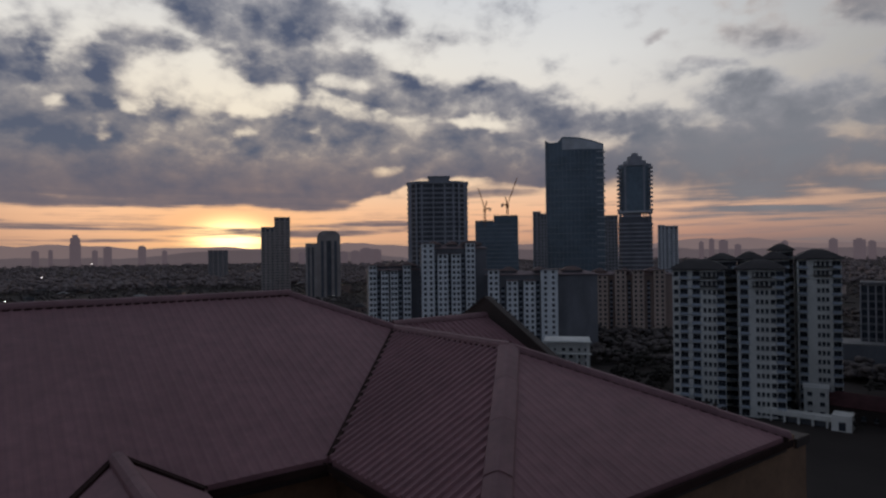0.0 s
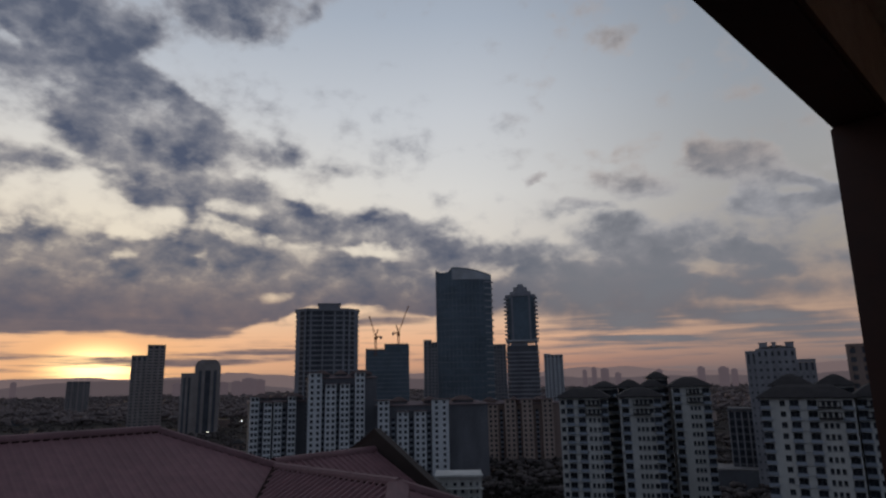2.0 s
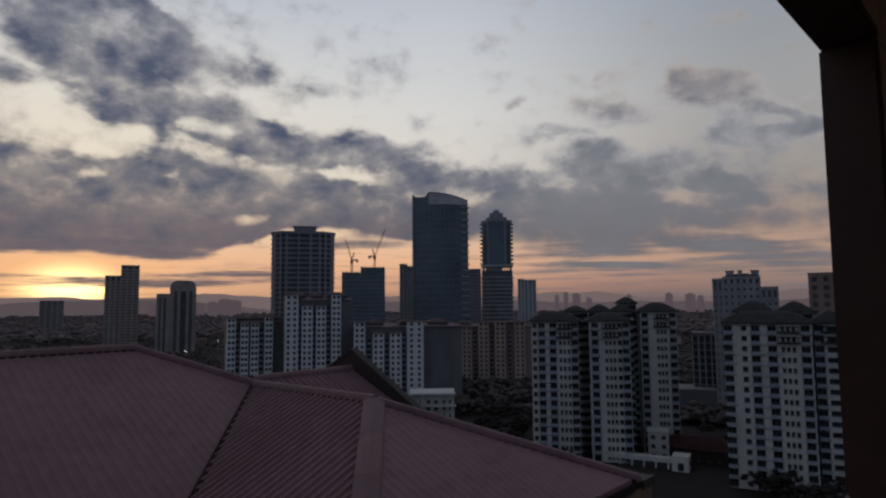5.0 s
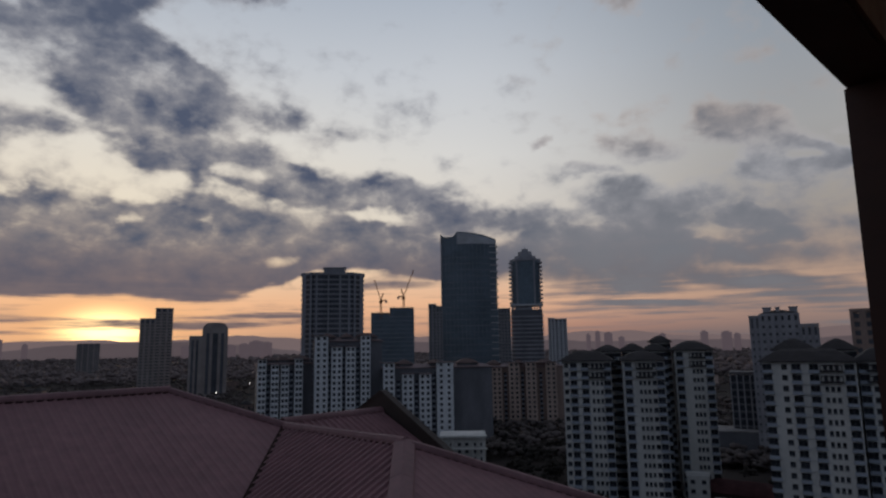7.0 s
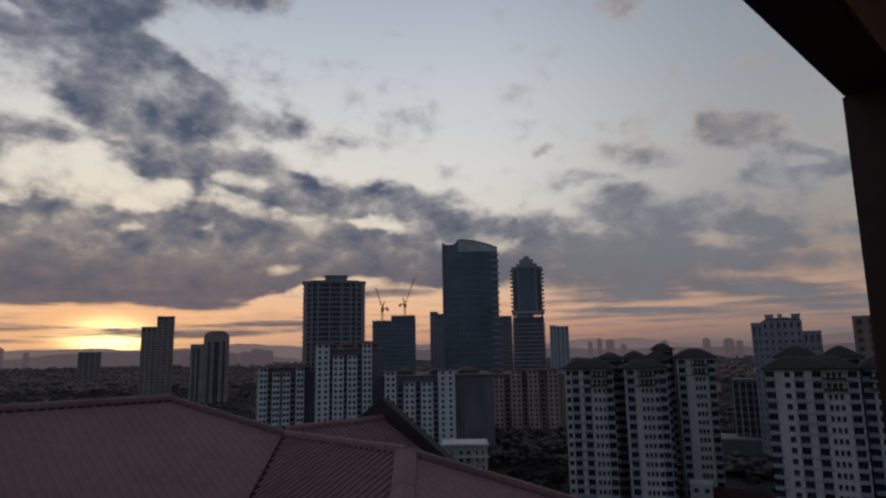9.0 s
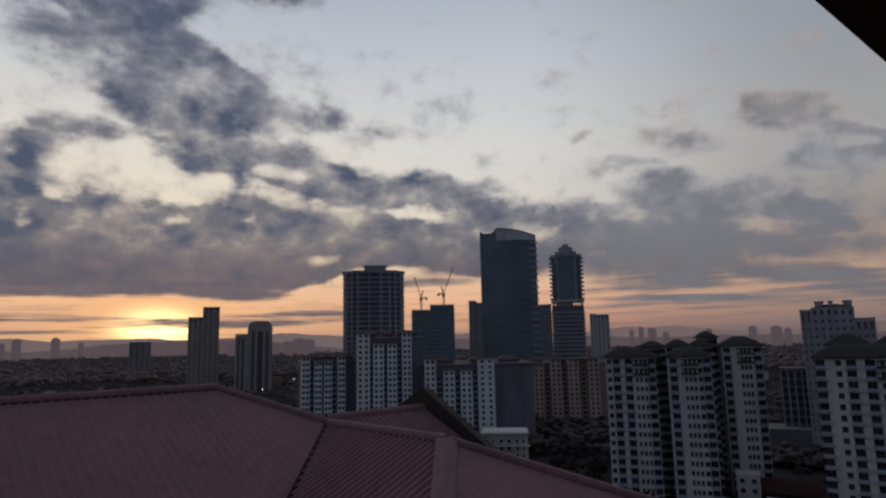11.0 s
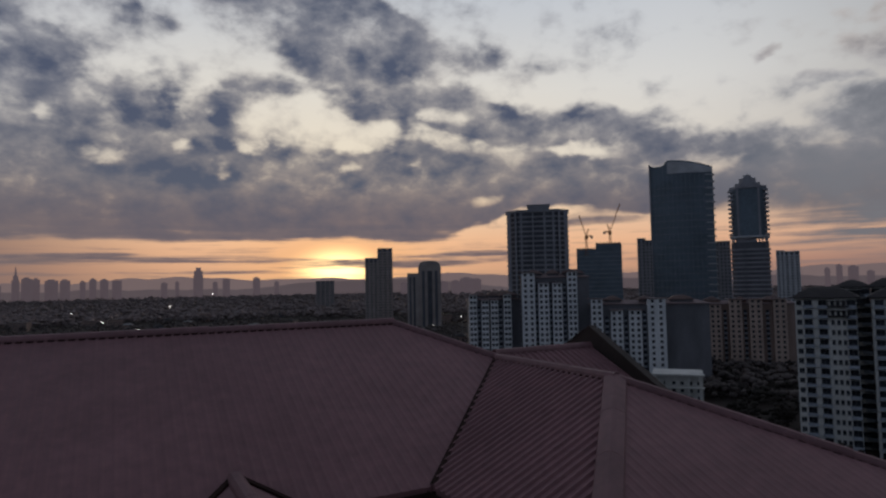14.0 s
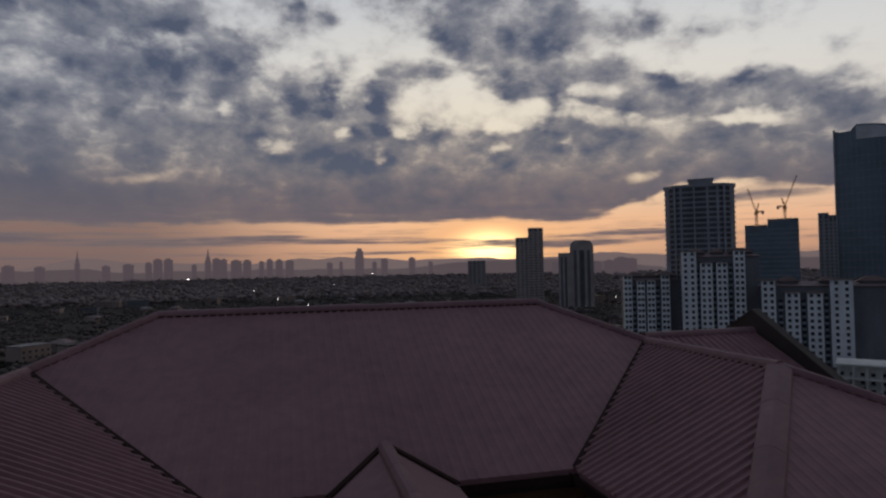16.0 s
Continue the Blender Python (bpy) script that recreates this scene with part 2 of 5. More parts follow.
dark = wmix(wmath("MULTIPLY", wsmooth(AZ, 10.0, 24.0), 0.75), dark, srgb(122, 124, 129))
shade = wmath("ADD", wmath("MULTIPLY_ADD", THICK, 0.62, 0.26), wmath("MULTIPLY", wmath("SUBTRACT", MID, 0.5), 0.35))
shade = wmath("ADD", shade, wmath("MULTIPLY", wmath("SUBTRACT", MID_UP, MID), 0.75))
shade = wmath("ADD", shade, wmath("MULTIPLY", wmath("SUBTRACT", GRAIN, 0.5), 0.55))
shade = wmath("ADD", shade, wmath("MULTIPLY", PUFF, wmath("MULTIPLY", fade, 0.40)))
shade = wmath("ADD", shade, wmath("MULTIPLY", wmath("SUBTRACT", FINE, 0.5), 0.22), clamp=True)
body = wmix(shade, lit, dark)
sky = wmix(COVER, clear, body)
# away from the sunrise and overhead the morning sky is still dim and overcast
DIM = wmath("MAXIMUM", wsmooth(wmath("ABSOLUTE", wmath("ADD", AZ, 8.0)), 62.0, 120.0), wsmooth(EL, 36.0, 62.0))
sky = wmix(DIM, sky, wmix(0.5, srgb(92, 101, 117), wmix(shade, srgb(128, 138, 154), srgb(78, 86, 102))))
sky = wmix(wsmooth(wmath("MULTIPLY", EL, -1.0), -0.1, 1.2), sky, srgb(74, 66, 70))
background = wt.nodes.new("ShaderNodeBackground")
wt.links.new(sky, background.inputs[0])
background.inputs[1].default_value = 1.0
wt.links.new(background.outputs[0], wt.nodes.new("ShaderNodeOutputWorld").inputs[0])
world.cycles.sampling_method = "MANUAL"
world.cycles.sample_map_resolution = 512

lamp = bpy.data.lights.new("sun", "SUN")
lamp.energy, lamp.angle, lamp.color = 0.6, radians(6), (1.0, 0.66, 0.40)
_az, _el = radians(SUN_AZ), radians(SUN_EL + 1.0)
new("sun", lamp).matrix_world = look((0, 0, 0), (-math.sin(_az) * math.cos(_el), -math.cos(_az) * math.cos(_el), -math.sin(_el)))


# ---- materials ----
def material(name, colour, rough=0.7, metal=0.0, grain=6.0, stain=0.35, vary=0.25, bump=0.25, spread=0.0, second=None, stretch=(1, 1, 1), specular=0.5, glow=None):
    """A surface with fine grain and broad stains (sizes in 1/m), bump, and some difference from piece to piece."""
    m = bpy.data.materials.new(name)
    m.use_nodes = True
    nt = m.node_tree
    bsdf = nt.nodes["Principled BSDF"]
    tc, mp = nt.nodes.new("ShaderNodeTexCoord"), nt.nodes.new("ShaderNodeMapping")
    nt.links.new(tc.outputs["Object"], mp.inputs[0])
    mp.inputs[3].default_value = stretch
    cols = []
    for scale, detail in ((grain, 6.0), (stain, 4.0)):
        n = nt.nodes.new("ShaderNodeTexNoise")
        n.inputs["Scale"].default_value, n.inputs["Detail"].default_value, n.inputs["Roughness"].default_value = scale, detail, 0.62
        nt.links.new(mp.outputs[0], n.inputs["Vector"])
        cols.append(n.outputs["Fac"])
    lo = tuple(c * (1 - vary) for c in colour)
    hi = second or tuple(min(1, c * (1 + vary)) for c in colour)
    rampn = nt.nodes.new("ShaderNodeValToRGB")
    rampn.color_ramp.elements[0].position, rampn.color_ramp.elements[1].position = 0.32, 0.68
    rampn.color_ramp.elements[0].color, rampn.color_ramp.elements[1].color = (*lo, 1), (*hi, 1)
    nt.links.new(cols[1], rampn.inputs[0])
    mixn = nt.nodes.new("ShaderNodeMix")
    mixn.data_type, mixn.blend_type = "RGBA", "OVERLAY"
    mixn.inputs[0].default_value = 0.35
    nt.links.new(rampn.outputs[0], mixn.inputs[6])
    nt.links.new(cols[0], mixn.inputs[7])
    out = mixn.outputs[2]
    if spread:
        info, hsv = nt.nodes.new("ShaderNodeObjectInfo"), nt.nodes.new("ShaderNodeHueSaturation")
        mr = nt.nodes.new("ShaderNodeMapRange")
        mr.inputs[3].default_value, mr.inputs[4].default_value = 1 - spread, 1 + spread
        nt.links.new(info.outputs["Random"], mr.inputs[0])
        nt.links.new(mr.outputs[0], hsv.inputs["Value"])
        nt.links.new(out, hsv.inputs["Color"])
        out = hsv.outputs[0]
    nt.links.new(out, bsdf.inputs["Base Color"])
    rr = nt.nodes.new("ShaderNodeMapRange")
    rr.inputs[3].default_value, rr.inputs[4].default_value = max(0.03, rough - 0.12), min(1, rough + 0.12)
    nt.links.new(cols[0], rr.inputs[0])
    nt.links.new(rr.outputs[0], bsdf.inputs["Roughness"])
    bsdf.inputs["Metallic"].default_value = metal
    bsdf.inputs["Specular IOR Level"].default_value = specular
    if bump:
        bp = nt.nodes.new("ShaderNodeBump")
        bp.inputs["Strength"].default_value, bp.inputs["Distance"].default_value = bump, 0.02
        nt.links.new(cols[0], bp.inputs["Height"])
        nt.links.new(bp.outputs[0], bsdf.inputs["Normal"])
    if glow:
        bsdf.inputs["Emission Color"].default_value = (*glow[:3], 1)
        bsdf.inputs["Emission Strength"].default_value = glow[3]
    return m


ROOF = material("roof_metal", (0.222, 0.116, 0.126), 0.6, 0.0, 3.0, 0.25, 0.14, 0.06, stretch=(1, 1, 1), specular=0.2)
CAP = material("ridge_metal", (0.200, 0.108, 0.116), 0.6, 0.0, 5.0, 0.6, 0.16, 0.1, spread=0.07, specular=0.25)
GUTTER = material("gutter_metal", (0.034, 0.019, 0.017), 0.9, 0.0, 5.0, 0.8, 0.3, specular=0.08)
FASCIA = material("fascia_timber", (0.032, 0.021, 0.018), 0.7, 0.0, 8.0, 0.8, 0.3)
OCHRE = material("ochre_render", (0.17, 0.097, 0.058), 0.9, 0.0, 9.0, 0.5, 0.25, 0.3)
BROWN = material("brown_render", (0.035, 0.024, 0.021), 0.9, 0.0, 9.0, 0.5, 0.25, 0.3)
WHITE = material("white_render", (0.60, 0.59, 0.56), 0.9, 0.0, 2.0, 0.12, 0.16, 0.1, spread=0.03, stretch=(1, 1, 0.35))
# bluish-white render, lightened further to put haze and extra light into it
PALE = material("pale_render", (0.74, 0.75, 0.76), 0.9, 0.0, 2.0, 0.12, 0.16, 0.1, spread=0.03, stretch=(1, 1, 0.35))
CREAM = material("cream_render", (0.50, 0.38, 0.32), 0.9, 0.0, 2.0, 0.12, 0.18, 0.1, stretch=(1, 1, 0.35))
TAN = material("tan_render", (0.30, 0.22, 0.19), 0.9, 0.0, 2.0, 0.12, 0.2, 0.1, stretch=(1, 1, 0.35))
GREY = material("grey_render", (0.13, 0.135, 0.15), 0.9, 0.0, 2.0, 0.12, 0.2, 0.1, stretch=(1, 1, 0.35))
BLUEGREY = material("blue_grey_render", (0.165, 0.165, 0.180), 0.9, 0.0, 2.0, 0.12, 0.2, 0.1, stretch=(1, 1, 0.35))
CONCRETE = material("concrete", (0.22, 0.21, 0.21), 0.9, 0.0, 3.0, 0.2, 0.25, 0.2)
DARKTILE = material("dark_roof_tile", (0.030, 0.025, 0.026), 0.8, 0.0, 3.0, 0.3, 0.3, 0.3)
PINKTILE = material("faded_roof_sheet", (0.22, 0.16, 0.16), 0.8, 0.0, 2.0, 0.2, 0.2, 0.2)
BALCONY = material("blue_grey_balcony", (0.30, 0.33, 0.38), 0.9, 0.0, 2.0, 0.2, 0.2, 0.1, spread=0.1)
# foliage paler with distance: haze put into the base colours
MIDHAZELEAF = material("middle_foliage_hazed", (0.098, 0.080, 0.075), 1.0, 0.0, 0.3, 0.01, 0.3, 0.2)
HAZELEAF = material("far_foliage_hazed", (0.200, 0.158, 0.152), 1.0, 0.0, 0.05, 0.004, 0.25, 0.0)
GLASS = material("dark_glass", (0.030, 0.034, 0.042), 0.28, 0.0, 1.0, 0.1, 0.3, 0.0, spread=0.5, specular=0.2)
# tower glass and panel tones are raised to stand in for haze
CURTAIN = material("teal_curtain_glass", (0.135, 0.178, 0.215), 0.35, 0.0, 0.6, 0.05, 0.22, 0.0, specular=0.35)
TOWERGREY = material("tower_panel", (0.30, 0.30, 0.325), 0.8, 0.0, 1.0, 0.08, 0.2, 0.05, spread=0.06)
TOWERPALE = material("tower_pale_panel", (0.50, 0.51, 0.53), 0.8, 0.0, 1.0, 0.08, 0.2, 0.05)
STEEL = material("crane_steel", (0.30, 0.12, 0.05), 0.6, 0.4, 2.0, 0.3, 0.2)
LAND = material("scrub_ground", (0.040, 0.033, 0.030), 1.0, 0.0, 0.05, 0.004, 0.4, 0.0, second=(0.070, 0.058, 0.053), specular=0.1)
ASPHALT = material("asphalt", (0.05, 0.05, 0.05), 0.9, 0.0, 1.0, 0.05, 0.2)
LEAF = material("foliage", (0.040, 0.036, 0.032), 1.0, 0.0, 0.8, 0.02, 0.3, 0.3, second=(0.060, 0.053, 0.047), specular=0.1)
PLASTER = material("room_plaster", (0.52, 0.46, 0.42), 0.95, 0.0, 10.0, 0.8, 0.15, 0.3)
FRAME = material("brown_window_frame", (0.055, 0.024, 0.018), 0.6, 0.0, 12.0, 1.0, 0.25, 0.15)
SILL = material("stone_sill", (0.22, 0.15, 0.15), 0.75, 0.0, 14.0, 1.5, 0.2, 0.2)
SHAFT = material("grey_brown_panel", (0.36, 0.31, 0.29), 0.8, 0.0, 1.0, 0.08, 0.2, 0.05, spread=0.06)
DIMGLASS = material("dim_glass", (0.105, 0.108, 0.122), 0.4, 0.0, 1.0, 0.1, 0.3, 0.0, spread=0.2, specular=0.2)
REDTILE = material("weathered_red_tile", (0.115, 0.075, 0.070), 0.85, 0.0, 3.0, 0.3, 0.3, 0.3)
MAROON = material("maroon_roof_tile", (0.060, 0.024, 0.026), 0.85, 0.0, 3.0, 0.3, 0.3, 0.3, specular=0.15)
# haze over the far city and the hills is put in as emission
FAR = material("distant_city_haze_glow", (0.10, 0.09, 0.10), 1.0, 0.0, 0.01, 0.002, 0.2, 0.0, glow=(*srgb(92, 80, 85), 0.68))
HILL = material("distant_hills_haze_glow", (0.06, 0.06, 0.06), 1.0, 0.0, 0.004, 0.0008, 0.2, 0.0, glow=(*srgb(122, 104, 103), 0.78))
HILLNEAR = material("nearer_hills_haze_glow", (0.04, 0.04, 0.04), 1.0, 0.0, 0.004, 0.0008, 0.2, 0.0, glow=(*srgb(96, 83, 86), 0.7))


# ---- shared builders ----
def part(name, bm, mat, parent=None, label="", m=None):
    """Links a bmesh as one mesh object under a thing or a part."""
    me = bpy.data.meshes.new(name)
    bm.normal_update()
    bm.to_mesh(me)
    bm.free()
    me.materials.append(mat)
    ob = new(name, me)
    ob.parent = parent
    if m is not None:
        ob.matrix_basis = m
    return tagged(ob, label)


def piece(name, mesh, parent, m):
    ob = new(name, mesh)
    ob.parent = parent
    ob.matrix_basis = m
    return ob


def thing(name, m, label, category, group="", kind=""):
    ob = new(name)
    ob.matrix_basis = m
    ob.empty_display_size = 0.3
    return tagged(ob, label, category, group, kind)


def box(bm, x0, x1, y0, y1, z0, z1, m=None):
    vs = [Vector(p) for p in ((x0, y0, z0), (x1, y0, z0), (x1, y1, z0), (x0, y1, z0), (x0, y0, z1), (x1, y0, z1), (x1, y1, z1), (x0, y1, z1))]
    vs = [bm.verts.new(m @ v if m else v) for v in vs]
    for f in ((3, 2, 1, 0), (4, 5, 6, 7), (0, 1, 5, 4), (1, 2, 6, 5), (2, 3, 7, 6), (3, 0, 4, 7)):
        bm.faces.new([vs[i] for i in f])


def prism(bm, outline, z0, z1, m=None):
    """An upright prism on a counter-clockwise outline; z1 may be one height or one for each corner."""
    tops = z1 if isinstance(z1, (list, tuple)) else [z1] * len(outline)
    lo = [bm.verts.new(m @ Vector((x, y, z0)) if m else (x, y, z0)) for x, y in outline]
    hi = [bm.verts.new(m @ Vector((x, y, z)) if m else (x, y, z)) for (x, y), z in zip(outline, tops)]
    n = len(outline)
    for i in range(n):
        bm.faces.new((lo[i], lo[(i + 1) % n], hi[(i + 1) % n], hi[i]))
    bm.faces.new(hi)
    bm.faces.new(lo[::-1])


def hip(bm, x0, x1, y0, y1, z, h, over=0.6, thick=0.3):
    """A hipped roof over a rectangle, with an eave board."""
    x0, x1, y0, y1 = x0 - over, x1 + over, y0 - over, y1 + over
    r = min(x1 - x0, y1 - y0) / 2 * 0.92
    box(bm, x0, x1, y0, y1, z, z + thick)
    z += thick
    rings_ = []
    for k, up in ((0.0, 0.0), (0.35, 0.42), (0.7, 0.78), (1.0, 1.0)):
        e = r * k
        rings_.append([bm.verts.new(p) for p in ((x0 + e, y0 + e, z + h * up), (x1 - e, y0 + e, z + h * up), (x1 - e, y1 - e, z + h * up), (x0 + e, y1 - e, z + h * up))])
    for lo, hi in zip(rings_, rings_[1:]):
        for i in range(4):
            j = (i + 1) % 4
            bm.faces.new((lo[i], lo[j], hi[j], hi[i]))
    bm.faces.new(rings_[-1])


def site(az, dist, turn=0.0, z=0.0):
    """A pose at a bearing (degrees) and distance from the eye's foot; -y looks back to the eye."""
    a = radians(az)
    return pose(dist * math.sin(a), dist * math.cos(a), z, 0, 0, -az + turn)


def span(az0, az1, dist):
    return dist * radians(az1 - az0)


def height(tangent, dist):
    return EYE + tangent * dist


WINDOWS = {}


def window_mesh(w, h):
    """A dark pane in a pale frame with a middle bar and a sill, standing in the xz plane."""
    if (w, h) not in WINDOWS:
        bm = bmesh.new()
        box(bm, -w / 2, w / 2, 0.04, 0.06, -h / 2, h / 2)
        k = len(bm.faces)
        for x0, x1, z0, z1 in ((-w / 2, w / 2, h / 2 - 0.07, h / 2), (-w / 2, w / 2, -h / 2, -h / 2 + 0.07), (-0.04, 0.04, -h / 2 + 0.07, h / 2 - 0.07)):
            box(bm, x0, x1, 0.0, 0.036, z0, z1)
        box(bm, -w / 2 - 0.1, w / 2 + 0.1, -0.32, -0.21, -h / 2 - 0.1, -h / 2)
        me = bpy.data.meshes.new("window")
        bm.normal_update()
        bm.to_mesh(me)
        bm.free()
        me.materials.append(GLASS)
        me.materials.append(GREY)
        for f in me.polygons:
            f.material_index = 0 if f.index < k else 1
        WINDOWS[(w, h)] = me
    return WINDOWS[(w, h)]


def facade(bm, face, width, z0, floors, fh, cols, sill=0.95):
    """A wall 0.3 thick with real window holes; face maps (along, depth, up). Returns the poses of the windows."""
    edges, holes = [0.0], []
    for c, w, h, *own in cols:
        low = own[0] if own else sill
        edges += [c - w / 2, c + w / 2]
        for k in range(floors):
            holes.append((face @ Matrix.Translation((c, 0.2, z0 + k * fh + low + h / 2)), w, h))
        box(bm, c - w / 2, c + w / 2, 0, 0.3, z0, z0 + low, face)
        for k in range(floors):
            up = z0 + (k + 1) * fh + (low if k < floors - 1 else 0)
            box(bm, c - w / 2, c + w / 2, 0, 0.3, z0 + k * fh + low + h, up, face)
    edges.append(width)
    for a, b in zip(edges[::2], edges[1::2]):
        if b - a > 0.01:
            box(bm, a, b, 0, 0.3, z0, z0 + floors * fh, face)
    return holes


def turn_z(x, y, deg):
    return pose(x, y, 0, 0, 0, deg)


def bay(parent, x0, x1, y0, y1, z0, floors, fh, front, side, wall, sides="fr", dark=GREY):
    """A tower bay: a core box, window walls on the faces named (f front, l left, r right), and its windows."""
    bm = bmesh.new()
    top = z0 + floors * fh
    box(bm, x0 + 0.3, x1 - 0.3, y0 + 0.3, y1, z0, top - 0.02)
    part("core", bm, dark, parent)
    bm = bmesh.new()
    holes = []
    holes += facade(bm, turn_z(x0, y0, 0), x1 - x0, z0, floors, fh, front)
    if "r" in sides:
        holes += facade(bm, turn_z(x1, y0 + 0.3, 90), y1 - y0 - 0.3, z0, floors, fh, side)
    else:
        box(bm, x1 - 0.3, x1, y0 + 0.3, y1, z0, top)
    if "l" in sides:
        holes += facade(bm, turn_z(x0, y1, -90), y1 - y0 - 0.3, z0, floors, fh, side)
    else:
        box(bm, x0, x0 + 0.3, y0 + 0.3, y1, z0, top)
    shell = part("wall", bm, wall, parent)
    for m, w, h in holes:
        piece("window", window_mesh(w, h), shell, m)
    return top


# ---- the ground, and the far distance ----
bm = bmesh.new()
rings = [0, 60, 120, 200, 300, 450, 700, 1100, 1700, 2600, 3800, 4850]
rows_of = []
for r in rings:
    rows_of.append([bm.verts.new((r * math.sin(a * math.tau / 96), r * math.cos(a * math.tau / 96), 0.0)) for a in range(96)] if r else [bm.verts.new((0, 0, 0))])
for i in range(96):
    j = (i + 1) % 96
    bm.faces.new((rows_of[0][0], rows_of[1][j], rows_of[1][i]))
    for a, b in zip(rows_of[1:], rows_of[2:]):
        bm.faces.new((a[i], a[j], b[j], b[i]))
tagged(part("ground", bm, LAND), "dark scrub and bare earth, level to the horizon", "ground", kind="structure")


def hills(name, dist, low, high, seed, mat, label, az0=-100, az1=80):
    """A long ridge of hills: a solid bank with a noisy crest."""
    bm = bmesh.new()
    prev = None
    n = 260
    for i in range(n + 1):
        az = radians(az0 + (az1 - az0) * i / n)
        k = noise.fractal(Vector((i * 0.045 + seed, seed, 0)), 0.9, 2.1, 6)
        z = max(8.0, EYE + dist * (low + (high - low) * (0.5 + 0.75 * k)))
        ring = [bm.verts.new((d * math.sin(az), d * math.cos(az), h)) for d, h in ((dist - 160, 0), (dist - 60, z * 0.6), (dist, z), (dist + 80, 0))]
        if prev:
            for a in range(3):
                bm.faces.new((prev[a], ring[a], ring[a + 1], prev[a + 1]))
        prev = ring
    return tagged(part(name, bm, mat), label, "hills", kind="structure")


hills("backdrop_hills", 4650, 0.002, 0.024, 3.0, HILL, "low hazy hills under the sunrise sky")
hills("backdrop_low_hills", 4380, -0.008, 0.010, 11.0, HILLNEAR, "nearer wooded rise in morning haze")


def far_tower(az, wide, tangent, dist, style="slab"):
    """A distant office tower: shaft with setbacks, and a spire, a rounded head or a plant room."""
    h = height(tangent, dist)
    w = dist * radians(wide)
    t = thing("distant_tower", site(az, dist), {"spire": "slender hazy tower with a long spire", "round": "tall hazy tower with a tapered head",
              "slab": "hazy high-rise block on the skyline"}[style], "tower", "towers on the skyline")
    bm = bmesh.new()
    if style == "slab":
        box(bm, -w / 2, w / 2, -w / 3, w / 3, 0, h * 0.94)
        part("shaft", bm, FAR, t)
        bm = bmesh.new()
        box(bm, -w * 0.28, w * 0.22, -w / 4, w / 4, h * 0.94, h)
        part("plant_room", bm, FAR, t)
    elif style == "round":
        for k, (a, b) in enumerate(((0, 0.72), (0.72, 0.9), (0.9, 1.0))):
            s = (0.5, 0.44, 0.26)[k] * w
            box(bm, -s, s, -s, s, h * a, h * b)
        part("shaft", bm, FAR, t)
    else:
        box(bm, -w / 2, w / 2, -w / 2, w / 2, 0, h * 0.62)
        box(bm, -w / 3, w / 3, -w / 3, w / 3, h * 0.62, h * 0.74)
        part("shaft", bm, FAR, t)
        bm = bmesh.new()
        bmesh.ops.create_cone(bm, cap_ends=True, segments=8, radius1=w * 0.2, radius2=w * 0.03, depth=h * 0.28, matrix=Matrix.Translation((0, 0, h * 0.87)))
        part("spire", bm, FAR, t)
    return t


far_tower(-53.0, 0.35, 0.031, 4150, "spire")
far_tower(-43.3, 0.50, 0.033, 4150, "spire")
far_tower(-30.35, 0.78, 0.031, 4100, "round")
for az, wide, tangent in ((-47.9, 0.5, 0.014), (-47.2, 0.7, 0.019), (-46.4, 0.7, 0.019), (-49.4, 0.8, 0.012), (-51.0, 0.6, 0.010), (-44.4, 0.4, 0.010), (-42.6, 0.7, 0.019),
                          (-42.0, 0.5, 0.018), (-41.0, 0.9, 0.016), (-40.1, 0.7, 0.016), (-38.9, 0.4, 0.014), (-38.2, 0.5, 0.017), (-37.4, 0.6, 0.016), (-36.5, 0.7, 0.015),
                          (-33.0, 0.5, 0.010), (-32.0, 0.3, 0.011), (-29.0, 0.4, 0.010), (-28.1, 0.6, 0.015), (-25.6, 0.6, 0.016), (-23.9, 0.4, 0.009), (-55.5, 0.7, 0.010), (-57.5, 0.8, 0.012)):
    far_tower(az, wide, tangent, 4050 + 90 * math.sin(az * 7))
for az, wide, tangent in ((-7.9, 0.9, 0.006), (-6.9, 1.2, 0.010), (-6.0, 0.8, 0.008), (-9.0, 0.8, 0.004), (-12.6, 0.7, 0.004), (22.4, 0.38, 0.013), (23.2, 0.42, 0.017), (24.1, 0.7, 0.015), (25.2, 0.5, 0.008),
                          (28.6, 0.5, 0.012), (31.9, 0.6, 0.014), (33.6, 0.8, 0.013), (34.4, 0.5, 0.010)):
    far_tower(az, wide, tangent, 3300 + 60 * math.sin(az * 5))


